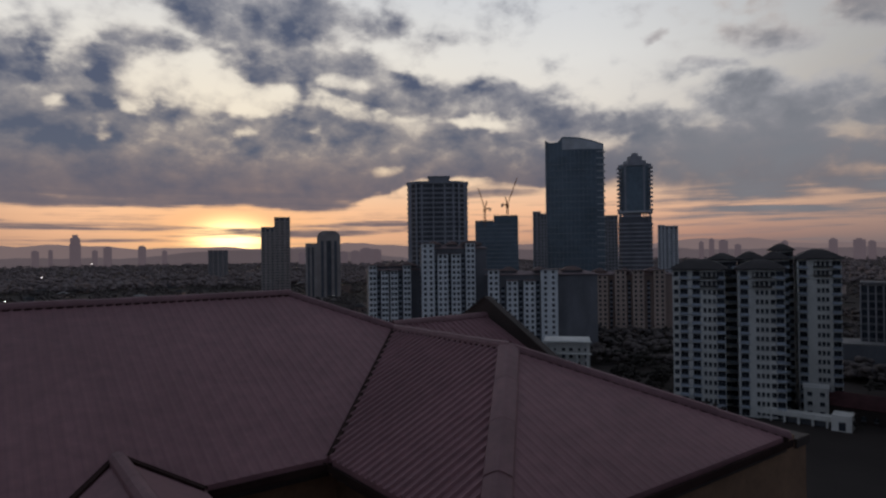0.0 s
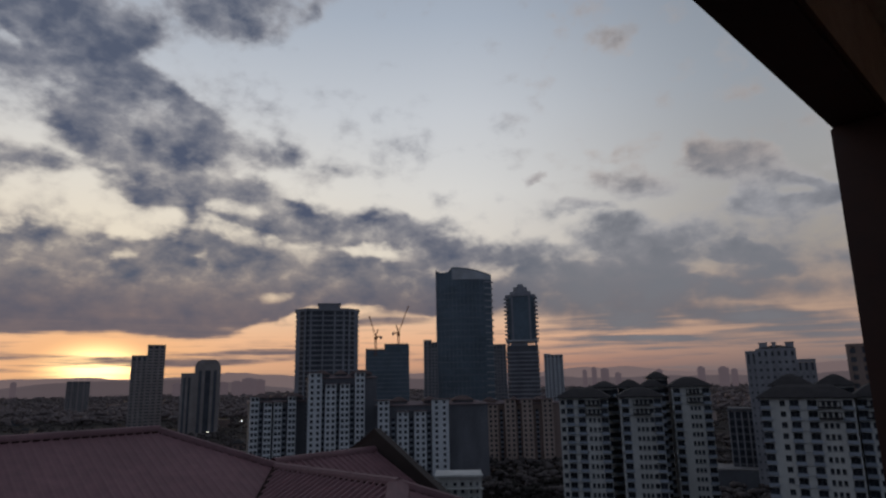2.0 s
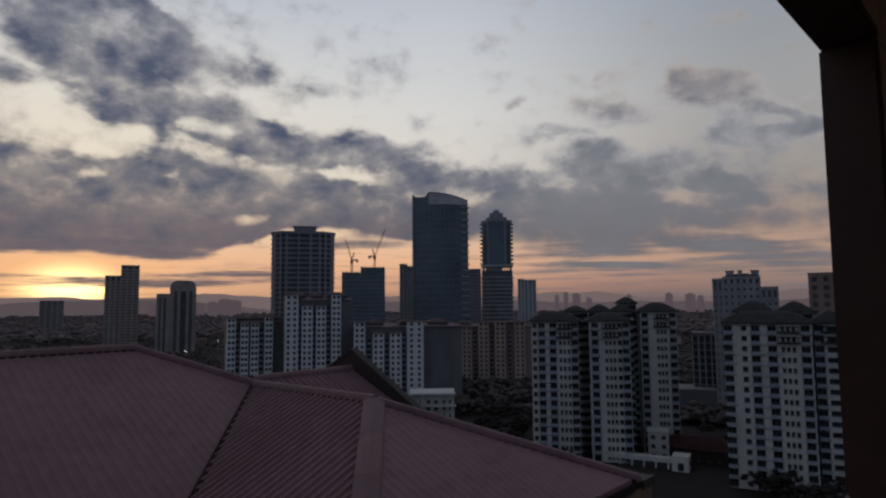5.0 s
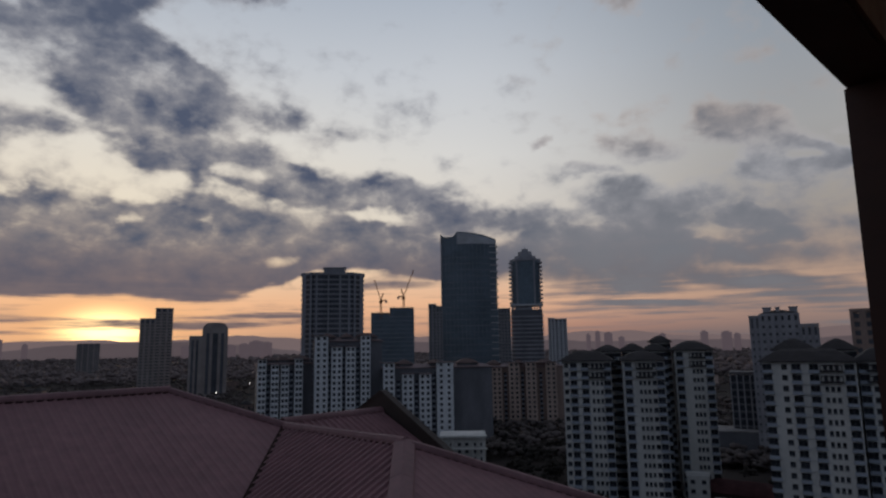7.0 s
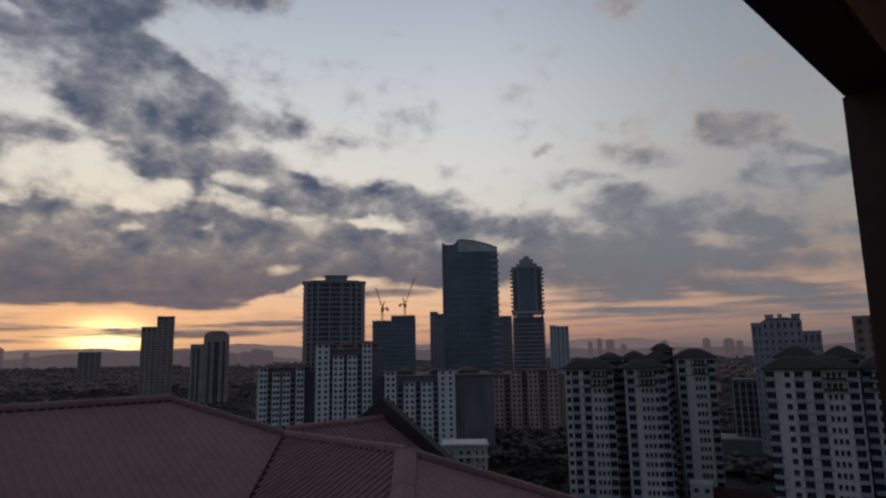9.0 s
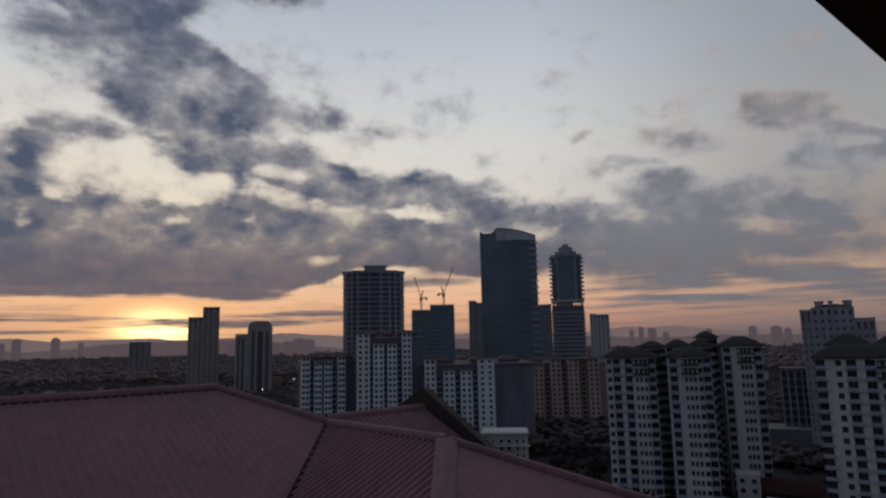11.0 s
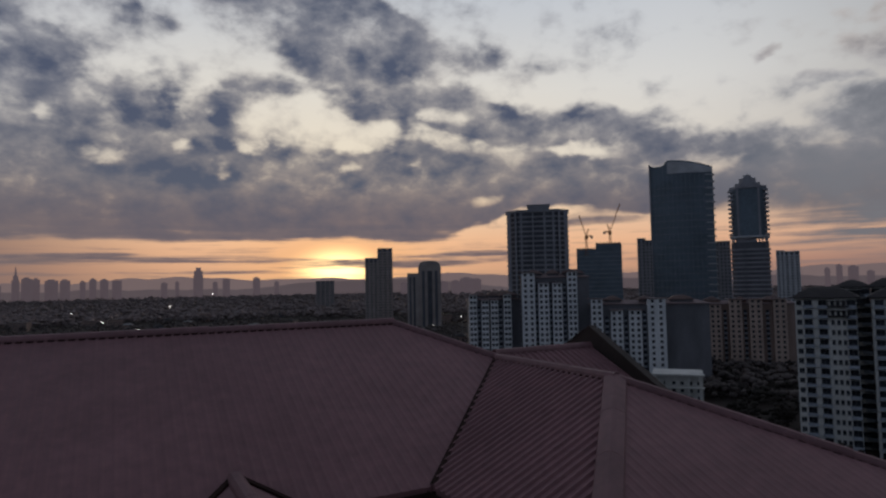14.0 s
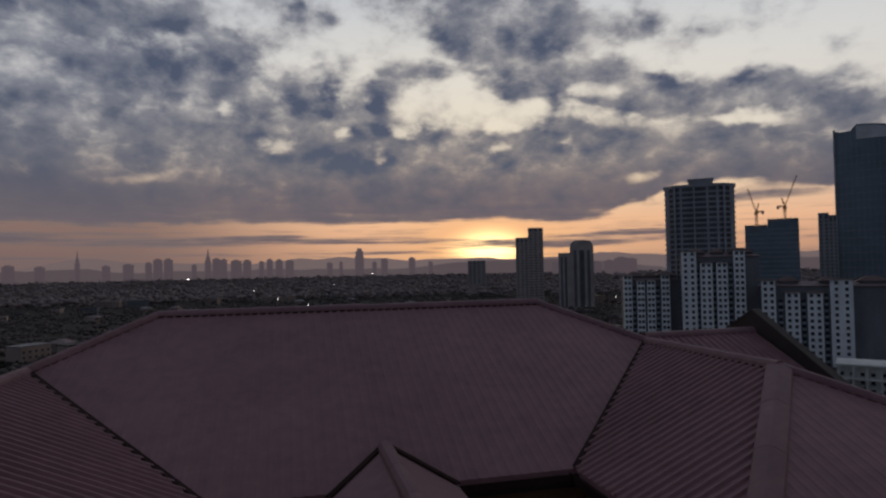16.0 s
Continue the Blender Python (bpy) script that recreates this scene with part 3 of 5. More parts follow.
# ---- woods: many ragged clumps, one sheet of stuff ----
def woods(name, label, count, r0, r1, az0, az1, size, seed, keep=lambda x, y: True, clumps=5, mat=LEAF, flat=0.8):
    rng = np.random.default_rng(seed)
    bm = bmesh.new()
    bmesh.ops.create_icosphere(bm, subdivisions=1, radius=1)
    base = np.array([v.co[:] for v in bm.verts])
    tri = np.array([[v.index for v in f.verts] for f in bm.faces])
    bm.free()
    verts, faces, off = [], [], 0
    made = 0
    while made < count:
        r = math.sqrt(rng.uniform(r0 * r0, r1 * r1)) if r1 / r0 < 3 else r0 * (r1 / r0) ** rng.uniform()
        az = radians(rng.uniform(az0, az1))
        x, y = r * math.sin(az), r * math.cos(az)
        made += 1
        if not keep(x, y):
            continue
        s = size * rng.uniform(0.55, 1.35)
        for _ in range(int(rng.integers(clumps - 2, clumps + 2))):
            k = s * rng.uniform(0.32, 0.62) * (5 / clumps) ** 0.5
            c = np.array([x + rng.normal(0, s * 0.55), y + rng.normal(0, s * 0.55), s * rng.uniform(0.5, 1.25)])
            p = base * rng.uniform(0.65, 1.3, (len(base), 1)) * np.array([k, k, k * flat]) + c
            verts.append(p)
            faces.append(tri + off)
            off += len(base)
    me = bpy.data.meshes.new(name)
    me.from_pydata(np.concatenate(verts).tolist(), [], np.concatenate(faces).tolist())
    me.materials.append(mat)
    me.polygons.foreach_set("use_smooth", [flat < 0.7] * len(me.polygons))
    return tagged(new(name, me), label, "trees", kind="stuff")


def off_sites(x, y):
    """Keeps trees away from the near roofs and the paved yards."""
    r, az = math.hypot(x, y), math.degrees(math.atan2(x, y))
    if r < 75:
        return False
    if 24 < az < 38 and r < 330 and (r < 225 or (az * 13 + r * 0.11) % 9 > 2.2):
        return False
    return True


woods("near_woods", "dark tree crowns between the blocks", 1500, 90, 420, -62, 50, 4.6, 1, off_sites, 28)
woods("middle_woods", "dark belts of trees among houses", 5600, 300, 1400, -66, 46, 4.4, 2, clumps=8, mat=MIDHAZELEAF, flat=0.65)
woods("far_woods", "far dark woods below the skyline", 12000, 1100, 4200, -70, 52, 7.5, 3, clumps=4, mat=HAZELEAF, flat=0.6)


# ---- the hipped roof in front, built about the eye's foot, turned with its ridge ----
ROOF_TURN = 36.67
ROOF_AT = pose(0, 0, EYE, 0, 0, ROOF_TURN)
SLOPE = 0.44
RIDGE_Q, RIDGE_Z = 19.26, -1.25
RIDGE_L, RIDGE_R = -3.43, 8.10
EAVE_Z, EAVE_Q = -4.34, 12.24
WING_R, WING_Z, WING_END = 10.575, -2.34, 6.97
WING_HALF = 4.55
WING_L = -5.88
RIB = 0.23


def clip_convex(poly, a, b):
    """The part of the line a-b inside a convex polygon (counter-clockwise), as two parameters."""
    t0, t1 = 0.0, 1.0
    d = b - a
    for p, q in zip(poly, poly[1:] + poly[:1]):
        n = Vector((-(q - p).y, (q - p).x))
        den, num = n.dot(d), n.dot(p - a)
        if abs(den) < 1e-9:
            if num > 0:
                return None
        elif den > 0:
            t0 = max(t0, num / den)
        else:
            t1 = min(t1, num / den)
    return (t0, t1) if t1 - t0 > 1e-4 else None


def slope_sheet(parent, pieces, zfun, down, label, rib=0.06):
    """A ribbed metal slope: convex plan pieces lifted by zfun, with ribs that run down the slope."""
    bm = bmesh.new()
    for poly in pieces:
        top = [bm.verts.new((x, y, zfun(x, y))) for x, y in poly]
        low = [bm.verts.new((x, y, zfun(x, y) - 0.12)) for x, y in poly]
        bm.faces.new(top)
        bm.faces.new(low[::-1])
        for i in range(len(poly)):
            j = (i + 1) % len(poly)
            bm.faces.new((low[i], low[j], top[j], top[i]))
    d = Vector(down)
    across = Vector((-d.y, d.x))
    for poly in pieces:
        pv = [Vector(p) for p in poly]
        ks = [p.dot(across) for p in pv]
        k = math.ceil(min(ks) / RIB) * RIB
        while k < max(ks):
            a, b = across * k - d * 60, across * k + d * 60
            hit = clip_convex(pv, a, b)
            if hit:
                p, q = a + (b - a) * hit[0], a + (b - a) * hit[1]
                prof = ((-0.055, 0.0), (-0.022, rib), (0.022, rib), (0.055, 0.0))
                ra = [bm.verts.new((*(p + across * o), zfun(*(p + across * o)) + h)) for o, h in prof]
                rb = [bm.verts.new((*(q + across * o), zfun(*(q + across * o)) + h)) for o, h in prof]
                for i in range(3):
                    bm.faces.new((ra[i], ra[i + 1], rb[i + 1], rb[i]))
                bm.faces.new(ra[::-1])
                bm.faces.new(rb)
            k += RIB
    bmesh.ops.recalc_face_normals(bm, faces=bm.faces)
    return part("roof_slope", bm, ROOF, parent, label)


def cap_run(parent, a, b, wide=0.26, lift=0.07, step=1.8, mat=None, name="ridge_cap"):
    """Overlapping folded cap sheets along a ridge or a hip."""
    a, b = Vector(a), Vector(b)
    run = (b - a).length
    n = max(1, round(run / step))
    d = (b - a) / run
    side = d.cross(Vector((0, 0, 1))).normalized()
    for i in range(n):
        p = a + d * (run * i / n - 0.03)
        q = a + d * (run * (i + 1) / n + 0.05)
        bm = bmesh.new()
        prof = ((-wide, -0.10), (-wide * 0.92, -0.045), (-0.09, 0.03), (0, 0.055), (0.09, 0.03), (wide * 0.92, -0.045), (wide, -0.10))
        jig = 0.006 * ((i * 7) % 3 - 1)
        rows_ = [[bm.verts.new(c + side * o + Vector((0, 0, h + lift + jig + up))) for o, h in prof] for c, up in ((p, 0.0), (q, 0.012))]
        for k in range(len(prof) - 1):
            bm.faces.new((rows_[0][k], rows_[0][k + 1], rows_[1][k + 1], rows_[1][k]))
        low = [[bm.verts.new(v.co - Vector((0, 0, 0.02))) for v in r] for r in rows_]
        for k in range(len(prof) - 1):
            bm.faces.new((low[0][k + 1], low[0][k], low[1][k], low[1][k + 1]))
        for r, l in zip(rows_, low):
            for k in range(len(prof) - 1):
                bm.faces.new((r[k], r[k + 1], l[k + 1], l[k]))
        for k in (0, len(prof) - 1):
            bm.faces.new((rows_[0][k], rows_[1][k], low[1][k], low[0][k]))
        bmesh.ops.recalc_face_normals(bm, faces=bm.faces)
        part(name, bm, mat or CAP, parent)


def closure(parent, a, b, side, wide):
    """The dark notched closure strip that shows under one edge of a cap."""
    a, b = Vector(a), Vector(b)
    d = (b - a).normalized()
    s = d.cross(Vector((0, 0, 1))).normalized() * side
    n = int((b - a).length / RIB)
    bm = bmesh.new()
    for i in range(n):
        c = a + (b - a) * ((i + 0.5) / n) + s * wide
        m = Matrix.Translation(c) @ Matrix(((d.x, s.x, 0, 0), (d.y, s.y, 0, 0), (d.z, s.z, 1, 0), (0, 0, 0, 1)))
        box(bm, -0.08, 0.08, -0.04, 0.025, -0.16, -0.03, m)
    part("closure_strip", bm, GUTTER, parent)


def valley(parent, a, b):
    """A dark open gutter where two slopes meet."""
    a, b = Vector(a), Vector(b)
    d = (b - a).normalized()
    s = d.cross(Vector((0, 0, 1))).normalized()
    bm = bmesh.new()
    prof = ((-0.06, 0.0), (-0.055, 0.064), (-0.03, 0.055), (0.03, 0.055), (0.055, 0.064), (0.06, 0.0))
    rows_ = [[bm.verts.new(c + s * o + Vector((0, 0, h))) for o, h in prof] for c in (a, b)]
    for k in range(len(prof) - 1):
        bm.faces.new((rows_[0][k], rows_[0][k + 1], rows_[1][k + 1], rows_[1][k]))
    part("valley_gutter", bm, GUTTER, parent)


roof = thing("hipped_roof", ROOF_AT, "large dusky mauve ribbed metal hipped roof with pale ridge caps", "roof")
BACK_Q = 2 * RIDGE_Q - EAVE_Q
END_R, END_L = RIDGE_R + (RIDGE_Q - EAVE_Q), RIDGE_L - (RIDGE_Q - EAVE_Q)
VAL_TQ = RIDGE_Q - (WING_R - RIDGE_R)
IN_R, IN_L = WING_R - WING_HALF, WING_L + WING_HALF
APEX_R = WING_END + WING_HALF


def front_z(x, y):
    return RIDGE_Z - SLOPE * (RIDGE_Q - y)


def back_z(x, y):
    return RIDGE_Z - SLOPE * (y - RIDGE_Q)


def right_z(x, y):
    return RIDGE_Z - SLOPE * (x - RIDGE_R)


def left_z(x, y):
    return RIDGE_Z - SLOPE * (RIDGE_L - x)


def wing_r_z(x, y):
    return WING_Z - SLOPE * (WING_R - x)


def wing_l_z(x, y):
    return WING_Z - SLOPE * (x - WING_L)


def wing_end_z(x, y):
    return WING_Z - SLOPE * (APEX_R - y)


VAL_TQL = RIDGE_Q - (RIDGE_L - WING_L)
slope_sheet(roof, [[(RIDGE_L, RIDGE_Q), (WING_L, VAL_TQL), (IN_L, EAVE_Q), (IN_R, EAVE_Q), (WING_R, VAL_TQ), (RIDGE_R, RIDGE_Q)]], front_z, (0, -1), "broad mauve metal slope, smooth in the dim light", 0.012)
slope_sheet(roof, [[(RIDGE_R, RIDGE_Q), (END_R, BACK_Q), (END_L, BACK_Q), (RIDGE_L, RIDGE_Q)]], back_z, (0, 1), "far metal slope")
slope_sheet(roof, [[(WING_R, VAL_TQ), (IN_R, EAVE_Q), (IN_R, WING_END), (WING_R, APEX_R)]], wing_r_z, (-1, 0), "wing slope with strong diagonal ribs")
slope_sheet(roof, [[(WING_R, APEX_R), (IN_R, WING_END), (END_R, WING_END)]], wing_end_z, (0, -1), "hip end slope of the wing", 0.008)
slope_sheet(roof, [[(RIDGE_R, RIDGE_Q), (WING_R, VAL_TQ), (END_R, BACK_Q)], [(WING_R, VAL_TQ), (WING_R, APEX_R), (END_R, WING_END), (END_R, BACK_Q)]], right_z, (1, 0), "outer wing slope")
slope_sheet(roof, [[(WING_L, VAL_TQL), (WING_L, 2.0), (IN_L, 2.0), (IN_L, EAVE_Q)]], wing_l_z, (1, 0), "ribbed slope of the other wing")
slope_sheet(roof, [[(RIDGE_L, RIDGE_Q), (END_L, BACK_Q), (WING_L, VAL_TQL)], [(END_L, BACK_Q), (END_L, 2.0), (WING_L, 2.0), (WING_L, VAL_TQL)]], left_z, (-1, 0), "outer slope of the other wing")

RR, RL = (RIDGE_R, RIDGE_Q, RIDGE_Z), (RIDGE_L, RIDGE_Q, RIDGE_Z)
VT, HT = (WING_R, VAL_TQ, WING_Z), (WING_R, APEX_R, WING_Z)
VTL = (WING_L, VAL_TQL, left_z(WING_L, 0))
for a, b, w in ((RL, RR, 0.16), (RR, VT, 0.14), (VT, HT, 0.15), (HT, (IN_R, WING_END, EAVE_Z), 0.27), (HT, (END_R, WING_END, EAVE_Z), 0.14), (RL, VTL, 0.15), (VTL, (WING_L, 2.0, VTL[2]), 0.15),
                (RR, (END_R, BACK_Q, EAVE_Z), 0.2), (RL, (END_L, BACK_Q, EAVE_Z), 0.2)):
    cap_run(roof, a, b, w)
closure(roof, RL, RR, 1, 0.15)
closure(roof, RR, VT, 1, 0.13)
closure(roof, RL, VTL, -1, 0.14)
closure(roof, VT, HT, 1, 0.14)
closure(roof, HT, (END_R, WING_END, EAVE_Z), 1, 0.13)
valley(roof, VT, (IN_R, EAVE_Q, EAVE_Z))
valley(roof, VTL, (IN_L, EAVE_Q, EAVE_Z))

# the small gabled projection from the broad slope
PORCH_S, PORCH_Q, PORCH_HALF = 2.15, 13.37, 1.28
PORCH_Z = front_z(0, PORCH_Q)
for sgn, lab in ((-1, "small ribbed porch slope"), (1, "small ribbed porch slope")):
    edge = PORCH_S + sgn * PORCH_HALF
    poly = [(PORCH_S, PORCH_Q), (PORCH_S, 8.6), (edge, 8.6), (edge, PORCH_Q - PORCH_HALF)]
    if sgn < 0:
        poly = poly[::-1]
    poly = poly[::-1]
    slope_sheet(roof, [poly], (lambda x, y: PORCH_Z + 0.01 - SLOPE * abs(x - PORCH_S)), (sgn, 0), lab)
    valley(roof, (PORCH_S, PORCH_Q, PORCH_Z + 0.02), (edge, PORCH_Q - PORCH_HALF, PORCH_Z - SLOPE * PORCH_HALF + 0.02))
cap_run(roof, (PORCH_S, PORCH_Q, PORCH_Z + 0.01), (PORCH_S, 8.6, PORCH_Z + 0.01), 0.17)


def eave(parent, a, b, inward):
    """Fascia board and gutter along an eave; inward points under the roof."""
    a, b, n = Vector(a), Vector(b), Vector((*inward, 0))
    d = (b - a).normalized()
    m = Matrix(((d.x, n.x, 0, a.x), (d.y, n.y, 0, a.y), (d.z, 0, 1, a.z), (0, 0, 0, 1)))
    run = (b - a).length
    bm = bmesh.new()
    box(bm, 0, run, 0.02, 0.06, -0.38, -0.10, m)
    part("fascia", bm, FASCIA, parent)
    bm = bmesh.new()
    box(bm, 0, run, -0.14, 0.018, -0.22, -0.20, m)
    box(bm, 0, run, -0.14, -0.12, -0.20, -0.06, m)
    part("gutter", bm, GUTTER, parent)


eave(roof, (IN_L, EAVE_Q, EAVE_Z), (PORCH_S - PORCH_HALF, EAVE_Q, EAVE_Z), (0, 1))
eave(roof, (PORCH_S + PORCH_HALF, EAVE_Q, EAVE_Z), (IN_R, EAVE_Q, EAVE_Z), (0, 1))
eave(roof, (IN_R, WING_END, EAVE_Z), (IN_R, EAVE_Q, EAVE_Z), (1, 0))
eave(roof, (IN_R, WING_END, EAVE_Z), (END_R, WING_END, EAVE_Z), (0, 1))

# walls under the roof
house = thing("ochre_building", ROOF_AT, "ochre rendered building under the mauve metal roof", "building")
for name, x0, x1, y0, y1 in (("main_wall", IN_L - 0.4, IN_R + 0.4, EAVE_Q + 0.35, EAVE_Q + 0.6), ("wing_wall", IN_R + 0.35, IN_R + 0.6, WING_END + 0.35, EAVE_Q + 0.35),
                             ("end_wall", IN_R + 0.35, END_R + 0.55, WING_END + 0.1, WING_END + 0.35), ("outer_wall", END_R + 0.3, END_R + 0.55, WING_END + 0.35, WING_END + 2.2),
                             ("porch_wall", PORCH_S - 1.1, PORCH_S + 1.1, 9.0, EAVE_Q + 0.3), ("back_wall", END_L + 0.5, END_R - 0.5, BACK_Q - 0.7, BACK_Q - 0.45),
                             ("other_wing_wall", IN_L - 0.6, IN_L - 0.35, 2.2, EAVE_Q + 0.3), ("side_wall", END_L + 0.4, END_L + 0.65, 2.2, BACK_Q - 0.7), ("right_wall", END_R - 0.65, END_R - 0.4, WING_END + 2.2, BACK_Q - 0.7)):
    bm = bmesh.new()
    top = EAVE_Z - (0.10 if name != "porch_wall" else 0.32)
    box(bm, x0, x1, y0, y1, -EYE, top)
    part(name, bm, OCHRE, house)
bm = bmesh.new()
box(bm, END_R + 0.552, END_R + 1.15, WING_END + 0.1, WING_END + 0.6, -EYE, EAVE_Z - 0.42)
part("corner_pier", bm, OCHRE, house)
bm = bmesh.new()
box(bm, END_R + 0.552, END_R + 1.22, WING_END + 0.04, WING_END + 0.66, EAVE_Z - 0.418, EAVE_Z - 0.2)
part("pier_coping", bm, FASCIA, house)
bm = bmesh.new()
box(bm, IN_L - 0.3, IN_R + 0.3, 3.0, EAVE_Q + 0.3, -9.3, -9.0)
part("court_slab", bm, CONCRETE, house, "stained concrete court roof")

# the cross wing behind, with its raised dark gable
CROSS_Q, CROSS_S = 17.35, 14.8
cross = thing("cross_wing_roof", ROOF_AT, "low metal roof ending in a raised dark brown gable", "roof")
slope_sheet(cross, [[(WING_R + 0.4, CROSS_Q), (WING_R + 0.4, CROSS_Q - 4.0), (CROSS_S, CROSS_Q - 4.0), (CROSS_S, CROSS_Q)]], lambda x, y: WING_Z + 0.06 - SLOPE * (CROSS_Q - y), (0, -1), "plain mauve slope")
slope_sheet(cross, [[(WING_R + 0.4, CROSS_Q), (CROSS_S, CROSS_Q), (CROSS_S, CROSS_Q + 4.0), (WING_R + 0.4, CROSS_Q + 4.0)]], lambda x, y: WING_Z + 0.06 - SLOPE * (y - CROSS_Q), (0, 1), "plain mauve slope")
cap_run(cross, (WING_R + 0.3, CROSS_Q, WING_Z + 0.06), (CROSS_S, CROSS_Q, WING_Z + 0.06), 0.18)
bm = bmesh.new()
GABLE = ((CROSS_Q - 4.3, -4.05), (CROSS_Q + 4.3, -4.05), (CROSS_Q + 0.06, -1.66), (CROSS_Q - 0.06, -1.66))
near_ = [bm.verts.new((CROSS_S + 0.02, y, z)) for y, z in GABLE]
far_ = [bm.verts.new((CROSS_S + 0.27, y, z)) for y, z in GABLE]
bm.faces.new(near_[::-1])
bm.faces.new(far_)
for i in range(4):
    bm.faces.new((near_[i], near_[(i + 1) % 4], far_[(i + 1) % 4], far_[i]))
bmesh.ops.recalc_face_normals(bm, faces=bm.faces)
part("gable_wall", bm, BROWN, cross, "dark brown rendered gable")
for sgn in (-1, 1):
    bm = bmesh.new()
    a, b = Vector((CROSS_S + 0.14, CROSS_Q, -1.60)), Vector((CROSS_S + 0.14, CROSS_Q + sgn * 4.45, -4.05))
    d = (b - a).normalized()
    nrm = Vector((1, 0, 0)).cross(d)
    nrm = nrm if nrm.z > 0 else -nrm
    m = Matrix(((d.x, 1, nrm.x, a.x), (d.y, 0, nrm.y, a.y), (d.z, 0, nrm.z, a.z), (0, 0, 0, 1)))
    box(bm, 0, (b - a).length, -0.145, 0.145, -0.03, 0.02, m)
    bmesh.ops.recalc_face_normals(bm, faces=bm.faces)
    part("verge_coping", bm, FASCIA, cross)


# ---- the balcony opening that the camera looks out of ----
ROOM_AT = pose(0, 0, EYE, 0, 0, 34.5)
OPEN_L, OPEN_R, OPEN_LOW, OPEN_TOP = -2.6, 2.60, -0.70, 0.91
IN_Q, OUT_Q = 0.39, 0.54


def room_part(name, x0, x1, y0, y1, z0, z1, mat, label, category):
    bm = bmesh.new()
    box(bm, x0, x1, y0, y1, z0, z1)
    bmesh.ops.bevel(bm, geom=bm.edges[:], offset=0.006, segments=2, affect="EDGES")
    ob = part(name, bm, mat)
    ob.matrix_basis = ROOM_AT
    return tagged(ob, label, category, kind="structure")


wall_a = room_part("wall_front_low", -3.4, 3.3, IN_Q, OUT_Q, -1.52, OPEN_LOW - 0.05, PLASTER, "plastered balcony parapet in shade", "wall")
room_part("wall_front_high", -3.4, 3.3, IN_Q, OUT_Q, OPEN_TOP + 0.05, 1.4, PLASTER, "plastered wall over the opening in shade", "wall")
room_part("wall_front_left", -3.4, OPEN_L - 0.05, IN_Q, OUT_Q, OPEN_LOW - 0.05, OPEN_TOP + 0.05, PLASTER, "plastered pier in shade", "wall")
room_part("wall_front_right", OPEN_R + 0.05, 3.3, IN_Q, OUT_Q, OPEN_LOW - 0.05, OPEN_TOP + 0.05, PLASTER, "plastered pier in shade", "wall")
room_part("wall_side", 3.0, 3.3, -3.0, IN_Q - 0.002, -1.52, 1.4, PLASTER, "dim grey-green plastered side wall", "wall")
room_part("wall_other_side", -3.4, -3.1, -3.0, IN_Q - 0.002, -1.52, 1.4, PLASTER, "dim plastered side wall", "wall")
room_part("wall_back", -3.4, 3.3, -3.3, -3.002, -1.52, 1.4, PLASTER, "dim plastered back wall", "wall")
room_part("floor", -3.4, 3.3, -3.3, OUT_Q, -1.8, -1.522, CONCRETE, "dim concrete balcony floor", "floor")
room_part("wall_shaft", -3.38, 3.28, -3.28, OUT_Q - 0.02, -EYE, -1.802, PLASTER, "plain plastered tower wall below the balcony", "wall")
room_part("ceiling", -3.4, 3.3, -3.3, OUT_Q + 0.1, 1.402, 1.6, PLASTER, "dim plastered ceiling", "ceiling")
for q_, up_ in ((0.13, -0.365), (-0.06, -0.385)):
    bm = bmesh.new()
    bmesh.ops.create_cone(bm, cap_ends=True, segments=10, radius1=0.009, radius2=0.008, depth=0.02, matrix=pose(2.992, q_, up_, 0, 90, 0))
    ob = part("wall_plug", bm, GUTTER)
    ob.matrix_basis = ROOM_AT
    tagged(ob, "small dark plug in the plastered side wall", "wall plug", "plugs in the side wall")
window = thing("window_1", ROOM_AT, "dark brown window lining with a pale stone sill", "window", kind="structure")
for name, x0, x1, y0, y1, z0, z1, mat in (("right_jamb", OPEN_R, OPEN_R + 0.048, IN_Q - 0.02, OUT_Q + 0.01, OPEN_LOW, OPEN_TOP, FRAME), ("left_jamb", OPEN_L - 0.048, OPEN_L, IN_Q - 0.02, OUT_Q + 0.01, OPEN_LOW, OPEN_TOP, FRAME),
                                        ("head", OPEN_L - 0.048, OPEN_R + 0.048, IN_Q - 0.02, OUT_Q + 0.01, OPEN_TOP + 0.001, OPEN_TOP + 0.048, FRAME), ("sill", OPEN_L - 0.048, OPEN_R + 0.048, IN_Q - 0.02, OUT_Q + 0.02, OPEN_LOW - 0.048, OPEN_LOW - 0.001, SILL)):
    bm = bmesh.new()
    box(bm, x0, x1, y0, y1, z0, z1)
    bmesh.ops.bevel(bm, geom=bm.edges[:], offset=0.008, segments=2, affect="EDGES")
    part(name, bm, mat, window)


